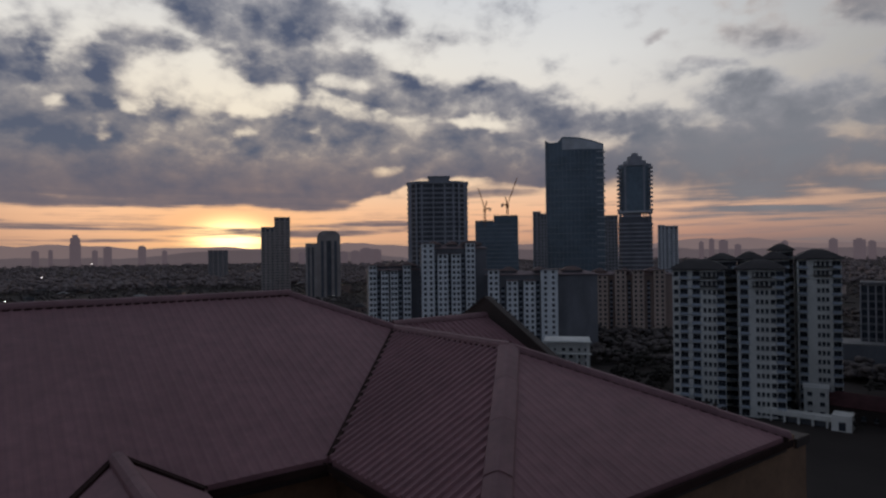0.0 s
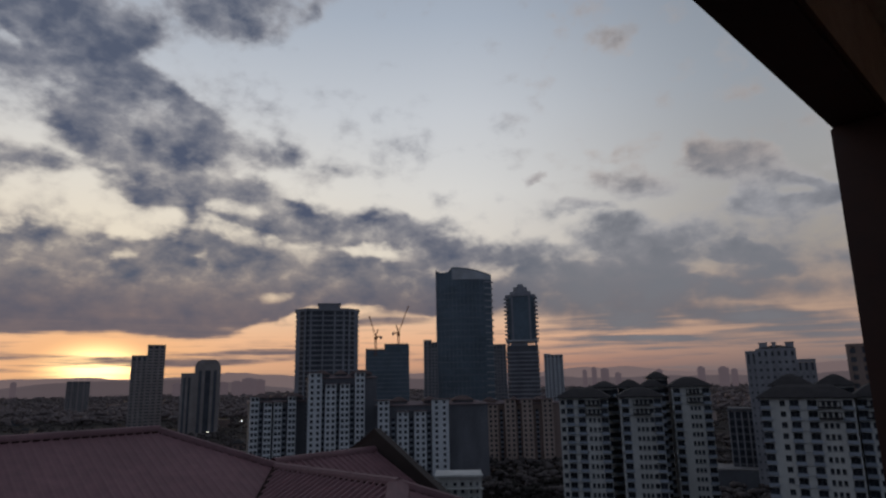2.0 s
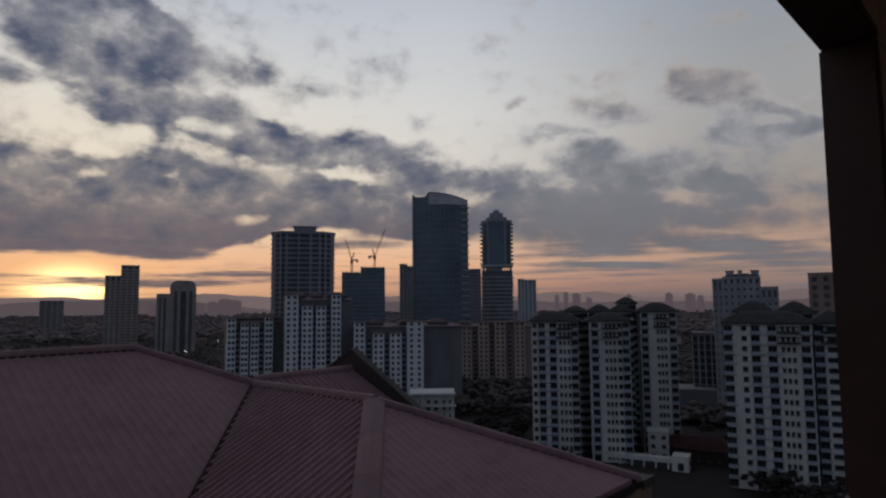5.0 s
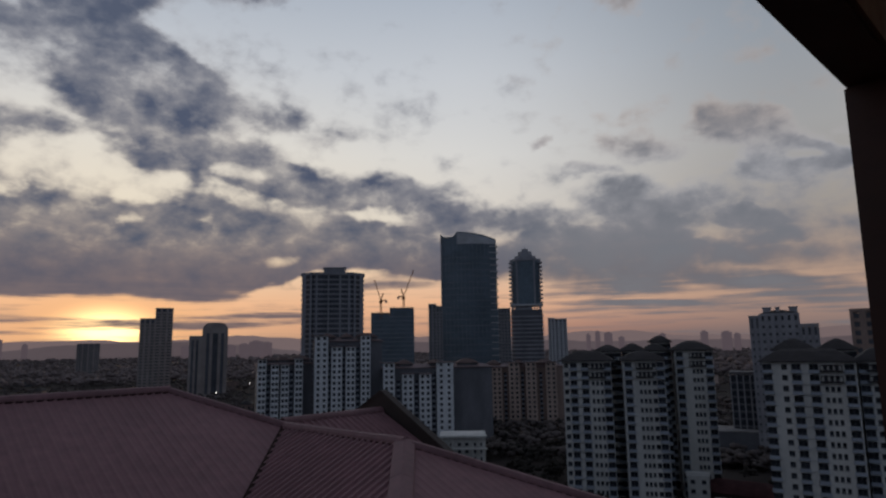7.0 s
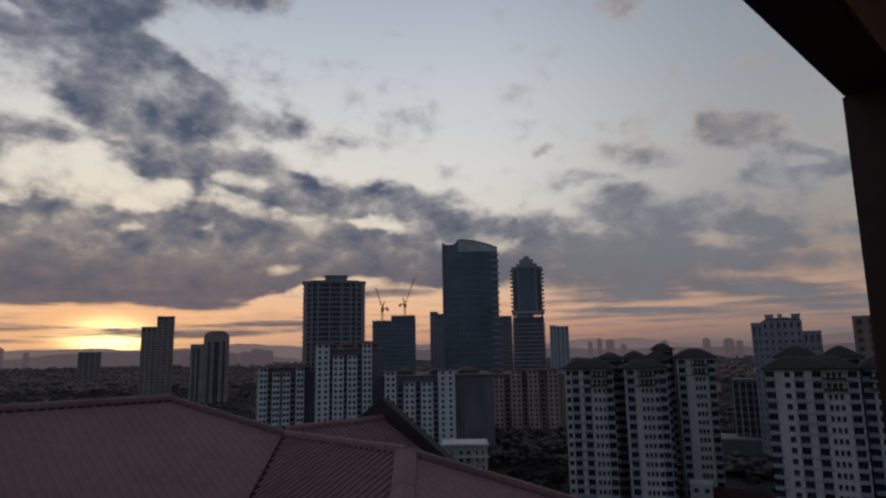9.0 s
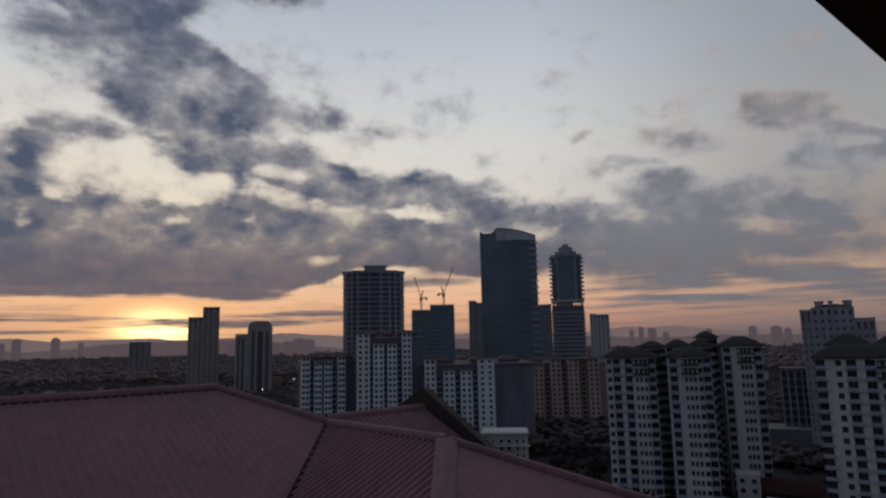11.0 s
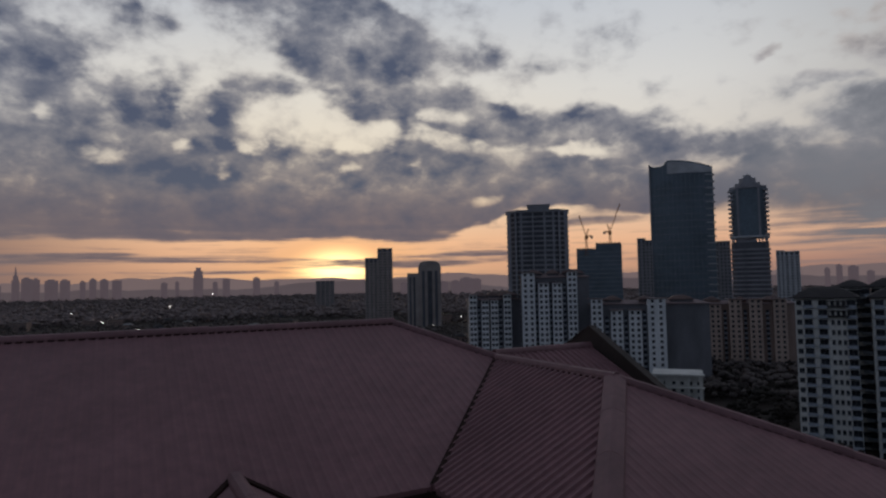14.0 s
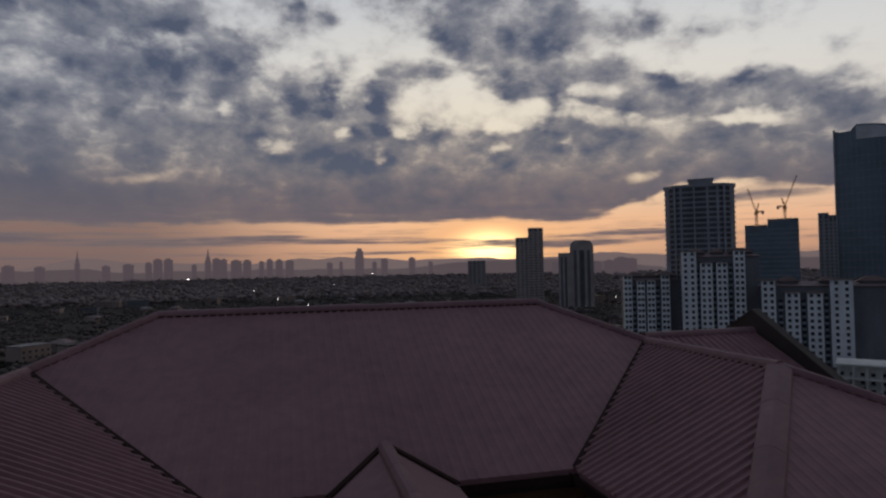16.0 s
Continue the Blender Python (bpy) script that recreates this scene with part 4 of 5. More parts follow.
# ---- tower blocks ----
def condo(az, dist, turn, bays, label, fh=3.0, wall=WHITE):
    """White apartment block: bays of (x0, x1, y0, depth, floors, columns, roof height), each with windows, balconies and a dark hipped roof."""
    t = thing("apartment_block", site(az, dist, turn), label, "apartment block", "white hip-roofed apartment blocks")
    for x0, x1, y0, depth, floors, plan, rh in bays:
        w = x1 - x0
        cols = []
        for c, kind in plan:
            cols.append((c * w, {"w": 1.4, "n": 0.9, "b": 2.3}[kind], {"w": 1.5, "n": 1.45, "b": 2.2}[kind], {"w": 0.85, "n": 0.85, "b": 0.3}[kind]))
        side = [(2.6, 1.2, 1.3), (6.0, 2.0, 1.7), (9.6, 1.2, 1.3), (13.0, 1.2, 1.3)]
        side = [s for s in side if s[0] < depth - 1.6]
        top = bay(t, x0, x1, y0, y0 + depth, 0.4, floors, fh, cols, side, wall, "flr")
        bm = bmesh.new()
        hip(bm, x0, x1, y0, y0 + depth, top, rh, 1.1)
        part("hip_roof", bm, DARKTILE, t, "dark tiled hipped roof")
        # balcony parapets, and deeper ledges at the top floors
        bm = bmesh.new()
        box(bm, -1.35, 1.35, -0.85, 0.0, -0.12, 0.0)
        box(bm, -1.35, 1.35, -0.85, -0.75, 0.002, 0.85)
        box(bm, -1.35, -1.25, -0.748, 0.0, 0.002, 0.85)
        box(bm, 1.25, 1.35, -0.748, 0.0, 0.002, 0.85)
        me = bpy.data.meshes.new("balcony")
        bm.normal_update()
        bm.to_mesh(me)
        bm.free()
        me.materials.append(BALCONY)
        for c, kind in plan:
            if kind == "b":
                for k in range(1, floors):
                    piece("balcony", me, t, pose(x0 + c * w, y0 - 0.003, 0.4 + k * fh))
        # dark timber pergolas round the grouped windows of the top floors
        small = [c for c, kind in plan if kind == "n"]
        mid = x0 + w * sum(small) / len(small)
        for k in (floors - 1, floors - 2):
            bm = bmesh.new()
            low = 0.4 + k * fh + 0.25
            box(bm, mid - 2.8, mid + 2.8, y0 - 1.1, y0 - 0.003, low, low + 0.45)
            for e in (-2.7, -1.35, 0.0, 1.25, 2.5):
                box(bm, mid + e, mid + e + 0.22, y0 - 1.08, y0 - 0.86, low + 0.452, low + 1.7)
            box(bm, mid - 2.8, mid + 2.8, y0 - 1.08, y0 - 0.86, low + 1.702, low + 1.95)
            part("pergola", bm, DARKTILE, t)
    return t


PLAN_A = ((0.07, "w"), (0.22, "b"), (0.46, "b"), (0.62, "n"), (0.71, "n"), (0.80, "n"), (0.92, "b"))
PLAN_B = ((0.14, "b"), (0.42, "n"), (0.52, "n"), (0.62, "n"), (0.75, "w"), (0.90, "b"))
PLAN_D = ((0.05, "b"), (0.24, "w"), (0.37, "b"), (0.56, "b"), (0.68, "n"), (0.74, "n"), (0.80, "n"), (0.93, "b"))
PLAN_C = ((0.13, "b"), (0.49, "n"), (0.59, "n"), (0.69, "n"), (0.90, "b"))
condo(24.4, 226, 0, [(-17.1, -0.9, 0, 11, 16, PLAN_A, 3.2), (2.9, 16.6, 1.5, 11, 16, PLAN_B, 3.0),
                     (-6.0, 2.4, 15, 9, 17, PLAN_B, 2.2), (3.2, 11.0, 18, 9, 17, PLAN_B, 2.6), (11.4, 18.6, 19, 9, 17, PLAN_B, 2.6), (21.5, 34.3, 18, 11, 17, PLAN_C, 3.2), (14.5, 21.0, 31, 9, 18, PLAN_B, 2.4)],
      "white and grey apartment block with dark hipped roofs and stacked balconies")
condo(39.4, 208, 0, [(-12.2, 10.8, 0, 11, 16, PLAN_D, 3.4), (11.6, 20, 4, 11, 16, PLAN_B, 3.4), (-9.5, 1.0, 15, 10, 17, PLAN_B, 3.4), (3.0, 12.0, 18, 10, 17, PLAN_B, 3.2)],
      "white apartment block with a wide balconied front and dark hipped roofs")


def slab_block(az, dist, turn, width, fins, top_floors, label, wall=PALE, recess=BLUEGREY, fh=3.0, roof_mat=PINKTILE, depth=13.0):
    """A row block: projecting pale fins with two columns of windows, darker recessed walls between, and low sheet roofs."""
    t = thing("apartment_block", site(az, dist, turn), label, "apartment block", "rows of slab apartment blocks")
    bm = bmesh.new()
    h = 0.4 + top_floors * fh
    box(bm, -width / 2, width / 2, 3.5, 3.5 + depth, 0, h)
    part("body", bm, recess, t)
    bm = bmesh.new()
    hip(bm, -width / 2, width / 2, 3.5, 3.5 + depth, h, 1.9, 0.9, 0.25)
    part("sheet_roof", bm, roof_mat, t, "faded pinkish sheet roof")
    for x, big in ((-0.30 * width, 4.2), (-0.02 * width, 3.0), (0.28 * width, 5.4)):
        bm = bmesh.new()
        box(bm, x - big, x + big, 5.0, 13.0, h + 0.4, h + 2.2)
        part("stair_head", bm, recess, t)
        bm = bmesh.new()
        hip(bm, x - big, x + big, 5.0, 13.0, h + 2.21, 2.2, 0.8, 0.2)
        part("stair_roof", bm, REDTILE, t, "weathered reddish hipped roof")
    bm = bmesh.new()
    box(bm, -0.9, 0.9, -0.95, 0.0, 0.0, 0.14)
    box(bm, -0.9, 0.9, -0.95, -0.87, 0.142, 0.95)
    balcony = bpy.data.meshes.new("balcony")
    bm.normal_update()
    bm.to_mesh(balcony)
    bm.free()
    balcony.materials.append(BALCONY)
    last = -width / 2
    for x0, x1, floors in fins:
        w = x1 - x0
        n = 2 if w > 3.9 else 1
        cols = [(w * (0.27 if n == 2 else 0.5), 1.4, 1.5)] + ([(w * 0.73, 1.4, 1.5)] if n == 2 else [])
        side = [(1.7, 1.2, 1.3)]
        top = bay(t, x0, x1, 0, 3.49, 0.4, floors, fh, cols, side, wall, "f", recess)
        bm = bmesh.new()
        box(bm, x0 - (2.2 if floors > top_floors else 0.5), x1 + (2.2 if floors > top_floors else 0.5), -0.8, 3.45, top + 0.01, top + 0.45)
        part("cap_slab", bm, PINKTILE, t)
        if x0 - last > 1.6:
            c = (x0 + last) / 2
            ww = min(1.6, (x0 - last) * 0.5)
            for k in range(min(floors, top_floors) - 1):
                piece("window", window_mesh(round(ww, 1), 1.5), t, pose(c, 3.44, 0.4 + k * fh + 1.75))
                piece("balcony", balcony, t, pose(c, 3.49, 0.4 + k * fh))
        last = x1
    return t


slab_block(-4.4, 358, 6, 29.5, [(-14.6, -10.2, 16), (-7.6, -3.6, 15), (-2.4, 1.8, 15), (5.0, 9.2, 16)], 15, "grey-white slab block with paired windows and stepped roofs")
slab_block(1.05, 352, 5, 37.5, [(-18.4, -11.2, 20), (-9.4, -3.6, 18), (-1.6, 3.6, 18), (6.6, 11.8, 20)], 19, "tall grey-white slab block with paired windows")
slab_block(9.0, 345, 5, 60, [(-29.5, -23.4, 15), (-19.4, -13.2, 13), (-10.2, -3.8, 13), (-0.8, 8.2, 15)], 14, "pale slab block with blue-grey recesses")
slab_block(16.4, 420, 4, 58, [(-28, -23, 13), (-19, -12.5, 13), (-8, -1, 14), (3, 10, 14), (16, 23, 14)], 13, "dull tan slab block with a pale roof edge", CREAM, TAN)
slab_block(-1.5, 520, 5, 40, [(-18, -11, 15), (-6, 1, 15), (6, 13, 15)], 15, "grey slab block behind the others", GREY, GREY)


def octagon(w, d, cut):
    return [(-w / 2 + cut, -d / 2), (w / 2 - cut, -d / 2), (w / 2, -d / 2 + cut), (w / 2, d / 2 - cut), (w / 2 - cut, d / 2), (-w / 2 + cut, d / 2), (-w / 2, d / 2 - cut), (-w / 2, -d / 2 + cut)]


def banded_tower(az0, az1, dist, top, cut, fh, label, glass=GLASS, band=TOWERGREY, piers=(), head=None, ratio=0.8, proud=0.5, bandh=1.1, turn=0.0):
    """A high-rise on a chamfered plan: dark glazed core, a floor band at every storey, upright piers and a set-back head."""
    w = span(az0, az1, dist)
    d = w * ratio
    t = thing("residential_tower", site((az0 + az1) / 2, dist + d / 2, turn), label, "tower", "dark high-rise towers")
    bm = bmesh.new()
    prism(bm, octagon(w - 2 * proud, d - 2 * proud, cut), 0, top)
    part("core", bm, glass, t)
    bm = bmesh.new()
    prism(bm, octagon(w, d, cut), 0, bandh)
    me = bpy.data.meshes.new("floor_band")
    bm.normal_update()
    bm.to_mesh(me)
    bm.free()
    me.materials.append(band)
    for k in range(int(top / fh)):
        piece("floor_band", me, t, pose(0, 0, k * fh))
    for x0, x1, y in piers:
        bm = bmesh.new()
        box(bm, x0 * w, x1 * w, -d / 2 - y, -d / 2 + 1.5, 0, top + 0.6)
        part("pier", bm, band, t)
    bm = bmesh.new()
    prism(bm, octagon(w + 0.8, d + 0.8, cut), top + 0.02, top + 1.8)
    part("parapet", bm, band, t)
    if head:
        x0, x1, h = head
        bm = bmesh.new()
        prism(bm, [(x0 * w + 1, -d * 0.25), (x1 * w - 1, -d * 0.25), (x1 * w, -d * 0.2), (x1 * w, d * 0.25), (x0 * w, d * 0.25), (x0 * w, -d * 0.2)], top + 1.82, top + h)
        box(bm, x0 * w - 0.5, x1 * w + 0.5, -d * 0.27, d * 0.27, top + h + 0.01, top + h + 0.6)
        part("plant_room", bm, band, t)
    return t


banded_tower(-3.25, 2.42, 430, height(0.1150, 430) - 1.8, 8.0, 3.3, "broad dark residential tower with floor bands and a plant room", DIMGLASS, TOWERGREY,
             piers=((-0.48, -0.42, -1.0), (-0.36, -0.33, 0.4), (-0.27, -0.24, 0.4), (-0.08, -0.06, 0.35), (0.10, 0.13, 0.35), (0.24, 0.27, 0.4), (0.33, 0.36, 0.4), (0.42, 0.48, -1.0)), head=(-0.15, 0.20, 5.6))


def curved_tower():
    """The tallest tower: a bowed wall of teal glass between a sharp fin edge and a louvred edge, with a swept crown."""
    dist = 600
    w = span(9.41, 14.54, dist)
    t = thing("glass_tower", site((9.41 + 14.54) / 2, dist + 10), "tall bowed tower of dark teal glass with a swept crown", "tower")
    front = []
    n = 14
    for i in range(n + 1):
        u = i / n
        front.append((-w / 2 + w * u, -9.5 * math.sin(math.pi * (0.12 + 0.80 * u)) + 4))
    outline = front + [(w / 2 - 2, 22), (-w / 2 + 2, 22)]
    tops = []
    for x, y in outline:
        u = (x + w / 2) / w
        z = height(0.1768, dist) if u < 0.03 else (height(0.1735, dist) if u < 0.22 else height(0.1815 - 0.0125 * ((u - 0.22) / 0.78) ** 2, dist))
        tops.append(z - (0 if y < 15 else 6))
    bm = bmesh.new()
    prism(bm, outline, 0, tops)
    part("glass_wall", bm, CURTAIN, t)
    # floor lines and mullions
    for k in range(1, 24):
        bm = bmesh.new()
        z = k * 6.0
        prism(bm, [(x, y - 0.12) for x, y in front] + [(x, y + 0.05) for x, y in front[::-1]], z, z + 0.35)
        part("floor_line", bm, TOWERGREY, t)
    for a, z in list(zip(front, tops))[1:-1]:
        bm = bmesh.new()
        box(bm, a[0] - 0.12, a[0] + 0.12, a[1] - 0.2, a[1] + 0.05, 0, z - 1)
        part("mullion", bm, TOWERGREY, t)
    for k in range(4, 25):
        bm = bmesh.new()
        z = k * 6.2
        x, y = front[-3]
        prism(bm, [(x + 1, y - 0.6), (w / 2 + 1.4, front[-1][1] - 0.4), (w / 2 + 1.4, front[-1][1] + 6), (x + 1, y + 3)], z, z + 0.9)
        part("louvre", bm, TOWERPALE, t)
    bm = bmesh.new()
    box(bm, -w / 2 - 0.8, -w / 2 + 0.5, front[0][1] - 1.2, front[0][1] + 3, 0, height(0.1778, dist))
    part("edge_fin", bm, TOWERGREY, t)
    bm = bmesh.new()
    arc = list(zip(front, tops))[4:15]
    prism(bm, [(x, y - 0.5) for (x, y), z in arc] + [(x, y + 0.1) for (x, y), z in arc[::-1]], arc[-1][1] - 5.0, [z - 1.4 for p, z in arc] + [z - 1.4 for p, z in arc[::-1]])
    part("crown_screen", bm, TOWERPALE, t, "pale curved crown screen")


curved_tower()


def stepped_tower():
    """The slim tower: a banded lower part, an open belt, and a chamfered glass shaft with balcony corners and a peaked head."""
    dist = 520
    w = span(15.63, 18.55, dist)
    t = thing("residential_tower", site(17.09, dist + w / 2), "slim dark tower with serrated balcony corners and a peaked head", "tower", "dark high-rise towers")
    mid, top = height(0.0595, dist), height(0.1300, dist)
    bm = bmesh.new()
    prism(bm, octagon(w - 1, w - 1, 3), 0, mid - 4)
    part("lower_core", bm, DIMGLASS, t)
    bm = bmesh.new()
    prism(bm, octagon(w + 0.6, w, 3), 0, 1.2)
    me = bpy.data.meshes.new("floor_band")
    bm.to_mesh(me)
    bm.free()
    me.materials.append(TOWERGREY)
    for k in range(int((mid - 4) / 3.3)):
        piece("floor_band", me, t, pose(0, 0, k * 3.3))
    for x in (-0.44, -0.40, 0.24, 0.32, 0.40, 0.44):
        bm = bmesh.new()
        box(bm, x * w - 0.5, x * w + 0.5, -w / 2 + 1.2, -w / 2 + 2.4, mid - 4, mid)
        part("belt_column", bm, TOWERGREY, t)
    bm = bmesh.new()
    box(bm, -w * 0.36, w * 0.18, -w * 0.42, w * 0.4, mid - 4, mid)
    part("belt_core", bm, TOWERGREY, t)
    bm = bmesh.new()
    prism(bm, octagon(w - 2.4, w - 2.4, 4), mid + 0.01, top)
    part("shaft", bm, CURTAIN, t)
    bm = bmesh.new()
    prism(bm, octagon(w + 0.4, w, 3), mid - 0.6, mid + 0.8)
    part("belt_slab", bm, TOWERPALE, t)
    for k in range(int((top - mid) / 3.3)):
        for sgn in (-1, 1):
            bm = bmesh.new()
            x = sgn * (w / 2 - 1.2)
            box(bm, x - 1.7, x + 1.7, -w / 2 + 1.0, -w / 2 + 6.5, mid + 1.2 + k * 3.3, mid + 2.4 + k * 3.3)
            part("corner_balcony", bm, TOWERGREY, t)
    for x in (-0.27, 0.27):
        bm = bmesh.new()
        box(bm, x * w - 0.7, x * w + 0.7, -w / 2 + 0.4, -w / 2 + 2.2, mid + 0.9, top + 1.0)
        part("pier", bm, TOWERGREY, t)
    bm = bmesh.new()
    prism(bm, octagon(w - 1.0, w - 1.0, 5), top + 0.01, top + 1.6)
    part("parapet", bm, TOWERGREY, t)
    bm = bmesh.new()
    prism(bm, octagon(w * 0.66, w * 0.66, 4), top + 1.62, top + 4.6)
    prism(bm, octagon(w * 0.44, w * 0.44, 3), top + 4.62, top + 8.6)
    prism(bm, octagon(w * 0.20, w * 0.20, 1), top + 8.62, top + 11.2)
    part("head", bm, TOWERGREY, t)
    bm = bmesh.new()
    bmesh.ops.create_cone(bm, cap_ends=True, segments=6, radius1=0.25, radius2=0.08, depth=2.6, matrix=Matrix.Translation((0, 0, top + 12.4)))
    part("mast", bm, TOWERGREY, t)


stepped_tower()


def plain_tower(az0, az1, dist, tops, label, wall, stripes=5, fh=3.4, group="dark high-rise towers", glass=DIMGLASS, ratio=0.7, band=1.5, strip=None):
    """A high-rise of one or more joined shafts (share of width, height), with window bands between upright strips."""
    w = span(az0, az1, dist)
    t = thing("office_tower", site((az0 + az1) / 2, dist + w * ratio / 2), label, "tower", group)
    for a, b, top in tops:
        x0, x1 = (a - 0.5) * w, (b - 0.5) * w
        bm = bmesh.new()
        box(bm, x0 + 0.3, x1 - 0.3, -w * ratio / 2 + 0.3, w * ratio / 2 - 0.3, 0, top)
        part("core", bm, glass, t)
        bm = bmesh.new()
        box(bm, x0, x1, -w * ratio / 2, w * ratio / 2, 0, band)
        me = bpy.data.meshes.new("floor_band")
        bm.to_mesh(me)
        bm.free()
        me.materials.append(wall)
        for k in range(int(top / fh)):
            piece("floor_band", me, t, pose(0, 0, k * fh))
        n = max(2, round(stripes * (b - a)))
        for i in range(n + 1):
            x = x0 + (x1 - x0) * i / n
            bm = bmesh.new()
            half = min(1.0, (0.24 if strip is None else 0.06) * (x1 - x0) / n)
            box(bm, max(x0, x - half) - 0.15, min(x1, x + half) + 0.15, -w * ratio / 2 - 0.25, -w * ratio / 2 + 0.8, 0, top + 0.4)
            part("strip", bm, strip or wall, t)
        bm = bmesh.new()
        box(bm, x0 - 0.2, x1 + 0.2, -w * ratio / 2 - 0.3, w * ratio / 2 + 0.2, top + 0.41, top + 1.6)
        part("parapet", bm, wall, t)
    return t


plain_tower(8.21, 9.75, 690, [(0, 0.45, height(0.0615, 690)), (0.45, 1.0, height(0.058, 690))], "narrow grey tower beside the glass one", TOWERGREY)
plain_tower(14.2, 15.60, 660, [(0, 1.0, height(0.0525, 660))], "grey tower half hidden between two others", TOWERGREY)
plain_tower(18.94, 20.58, 900, [(0, 0.35, height(0.0365, 900)), (0.35, 1.0, height(0.0350, 900))], "pale blue-grey tower with upright stripes", TOWERPALE, 4)
plain_tower(-16.13, -13.66, 800, [(0, 0.46, height(0.0415, 800)), (0.46, 1.0, height(0.0565, 800))], "brown-grey office tower of two joined shafts", SHAFT, 6, glass=DIMGLASS, band=2.0)
plain_tower(-20.5, -18.9, 1500, [(0, 1.0, height(0.0075, 1500))], "squat hazy block under the sun", SHAFT, 4, glass=DIMGLASS)
notched = plain_tower(35.37, 40.2, 330, [(0, 0.16, height(0.0285, 330)), (0.16, 0.74, height(0.031, 330)), (0.74, 1.0, height(0.0155, 330))], "pale grey apartment block with a notched parapet", TOWERGREY, 11, band=2.2)
plain_tower(42.35, 45.5, 300, [(0, 1.0, height(0.033, 300))], "grey-brown tower with rounded corner balconies", TAN, 4)
plain_tower(33.6, 37.0, 340, [(0, 1.0, height(-0.050, 340))], "dark glassy block with pale upright fins", GREY, 7, glass=GLASS, band=0.9, strip=TOWERGREY)

NOTCH_Z = height(0.031, 330)
bm = bmesh.new()
hip(bm, -8.6, 6.0, -8.0, 8.0, NOTCH_Z + 1.61, 1.6, 0.2, 0.2)
part("mansard", bm, DARKTILE, notched, "dark mansard roof edge")
for x0, x1 in ((-8.0, -4.6), (-2.6, -1.0), (3.0, 6.4)):
    bm = bmesh.new()
    box(bm, x0, x1, -6.0, 2.0, NOTCH_Z + 1.9, NOTCH_Z + 4.2)
    box(bm, x0 - 0.3, x1 + 0.3, -6.3, 2.3, NOTCH_Z + 4.21, NOTCH_Z + 4.6)
    part("plant_room", bm, TOWERGREY, notched)


def arched_tower():
    """Twin shafts, the taller with shoulders that curve to a flat head."""
    dist = 760
    w = span(-12.36, -9.27, dist)
    t = thing("office_tower", site(-10.8, dist + 12), "pale tower with a rounded head beside a lower shaft", "tower", "dark high-rise towers")
    z0, z1 = height(0.0180, dist), height(0.0372, dist)
    bm = bmesh.new()
    box(bm, -w / 2, -w * 0.17, -8, 10, 0, z0)
    part("lower_shaft", bm, SHAFT, t)
    prof = [(-w * 0.17, 0), (w / 2, 0), (w / 2, z1 - 9)]
    for i in range(7):
        a = i / 6 * math.pi / 2
        prof.append((w / 2 - 8 * (1 - math.cos(a)), z1 - 9 + 9 * math.sin(a)))
    for i in range(7):
        a = i / 6 * math.pi / 2
        prof.append((-w * 0.17 + 8 * (1 - math.sin(a)), z1 - 9 + 9 * math.cos(a)))
    bm = bmesh.new()
    f0 = [bm.verts.new((x, -10, z)) for x, z in prof]
    f1 = [bm.verts.new((x, 12, z)) for x, z in prof]
    bm.faces.new(f0)
    bm.faces.new(f1[::-1])
    for i in range(len(prof)):
        j = (i + 1) % len(prof)
        bm.faces.new((f0[j], f0[i], f1[i], f1[j]))
    bmesh.ops.remove_doubles(bm, verts=bm.verts, dist=0.01)
    bmesh.ops.recalc_face_normals(bm, faces=bm.faces)
    part("main_shaft", bm, SHAFT, t)
    for x0, x1, wall in ((-0.06, 0.02, DIMGLASS), (0.10, 0.24, DIMGLASS), (0.32, 0.40, DIMGLASS), (-0.44, -0.38, DIMGLASS), (-0.32, -0.26, DIMGLASS)):
        bm = bmesh.new()
        box(bm, x0 * w, x1 * w, (-10.15 if x0 > -0.1 else -8.15), -7.9, 4, (z1 - 12 if x0 > -0.1 else z0 - 5))
        part("window_strip", bm, wall, t)


arched_tower()


def site_tower():
    """The unfinished tower: netted frame in two heights, bare columns at the top."""
    dist = 550
    w = span(2.99, 6.89, dist)
    t = thing("unfinished_tower", site(4.94, dist + 13), "dark unfinished concrete tower wrapped in netting", "tower")
    for a, b, top in ((-0.5, -0.07, height(0.0480, dist)), (-0.07, 0.5, height(0.0560, dist))):
        bm = bmesh.new()
        box(bm, a * w, b * w - 0.02, -12, 12, 0, top)
        part("netted_frame", bm, CURTAIN, t)
        for k in range(int(top / 3.6)):
            bm = bmesh.new()
            box(bm, a * w - 0.15, b * w + 0.1, -12.15, 12.15, k * 3.6, k * 3.6 + 0.4)
            part("floor_slab", bm, TOWERGREY, t)
        n = 7
        for i in range(n):
            bm = bmesh.new()
            x = a * w + 0.5 + (b - a) * w * i / n
            box(bm, x, x + 0.7, -11.8, -11.0, top + 0.01, top + 2.2)
            part("column", bm, CONCRETE, t)
        bm = bmesh.new()
        box(bm, a * w, b * w - 0.3, -10.5, 11, top + 0.01, top + 1.5)
        part("formwork", bm, CONCRETE, t)


site_tower()


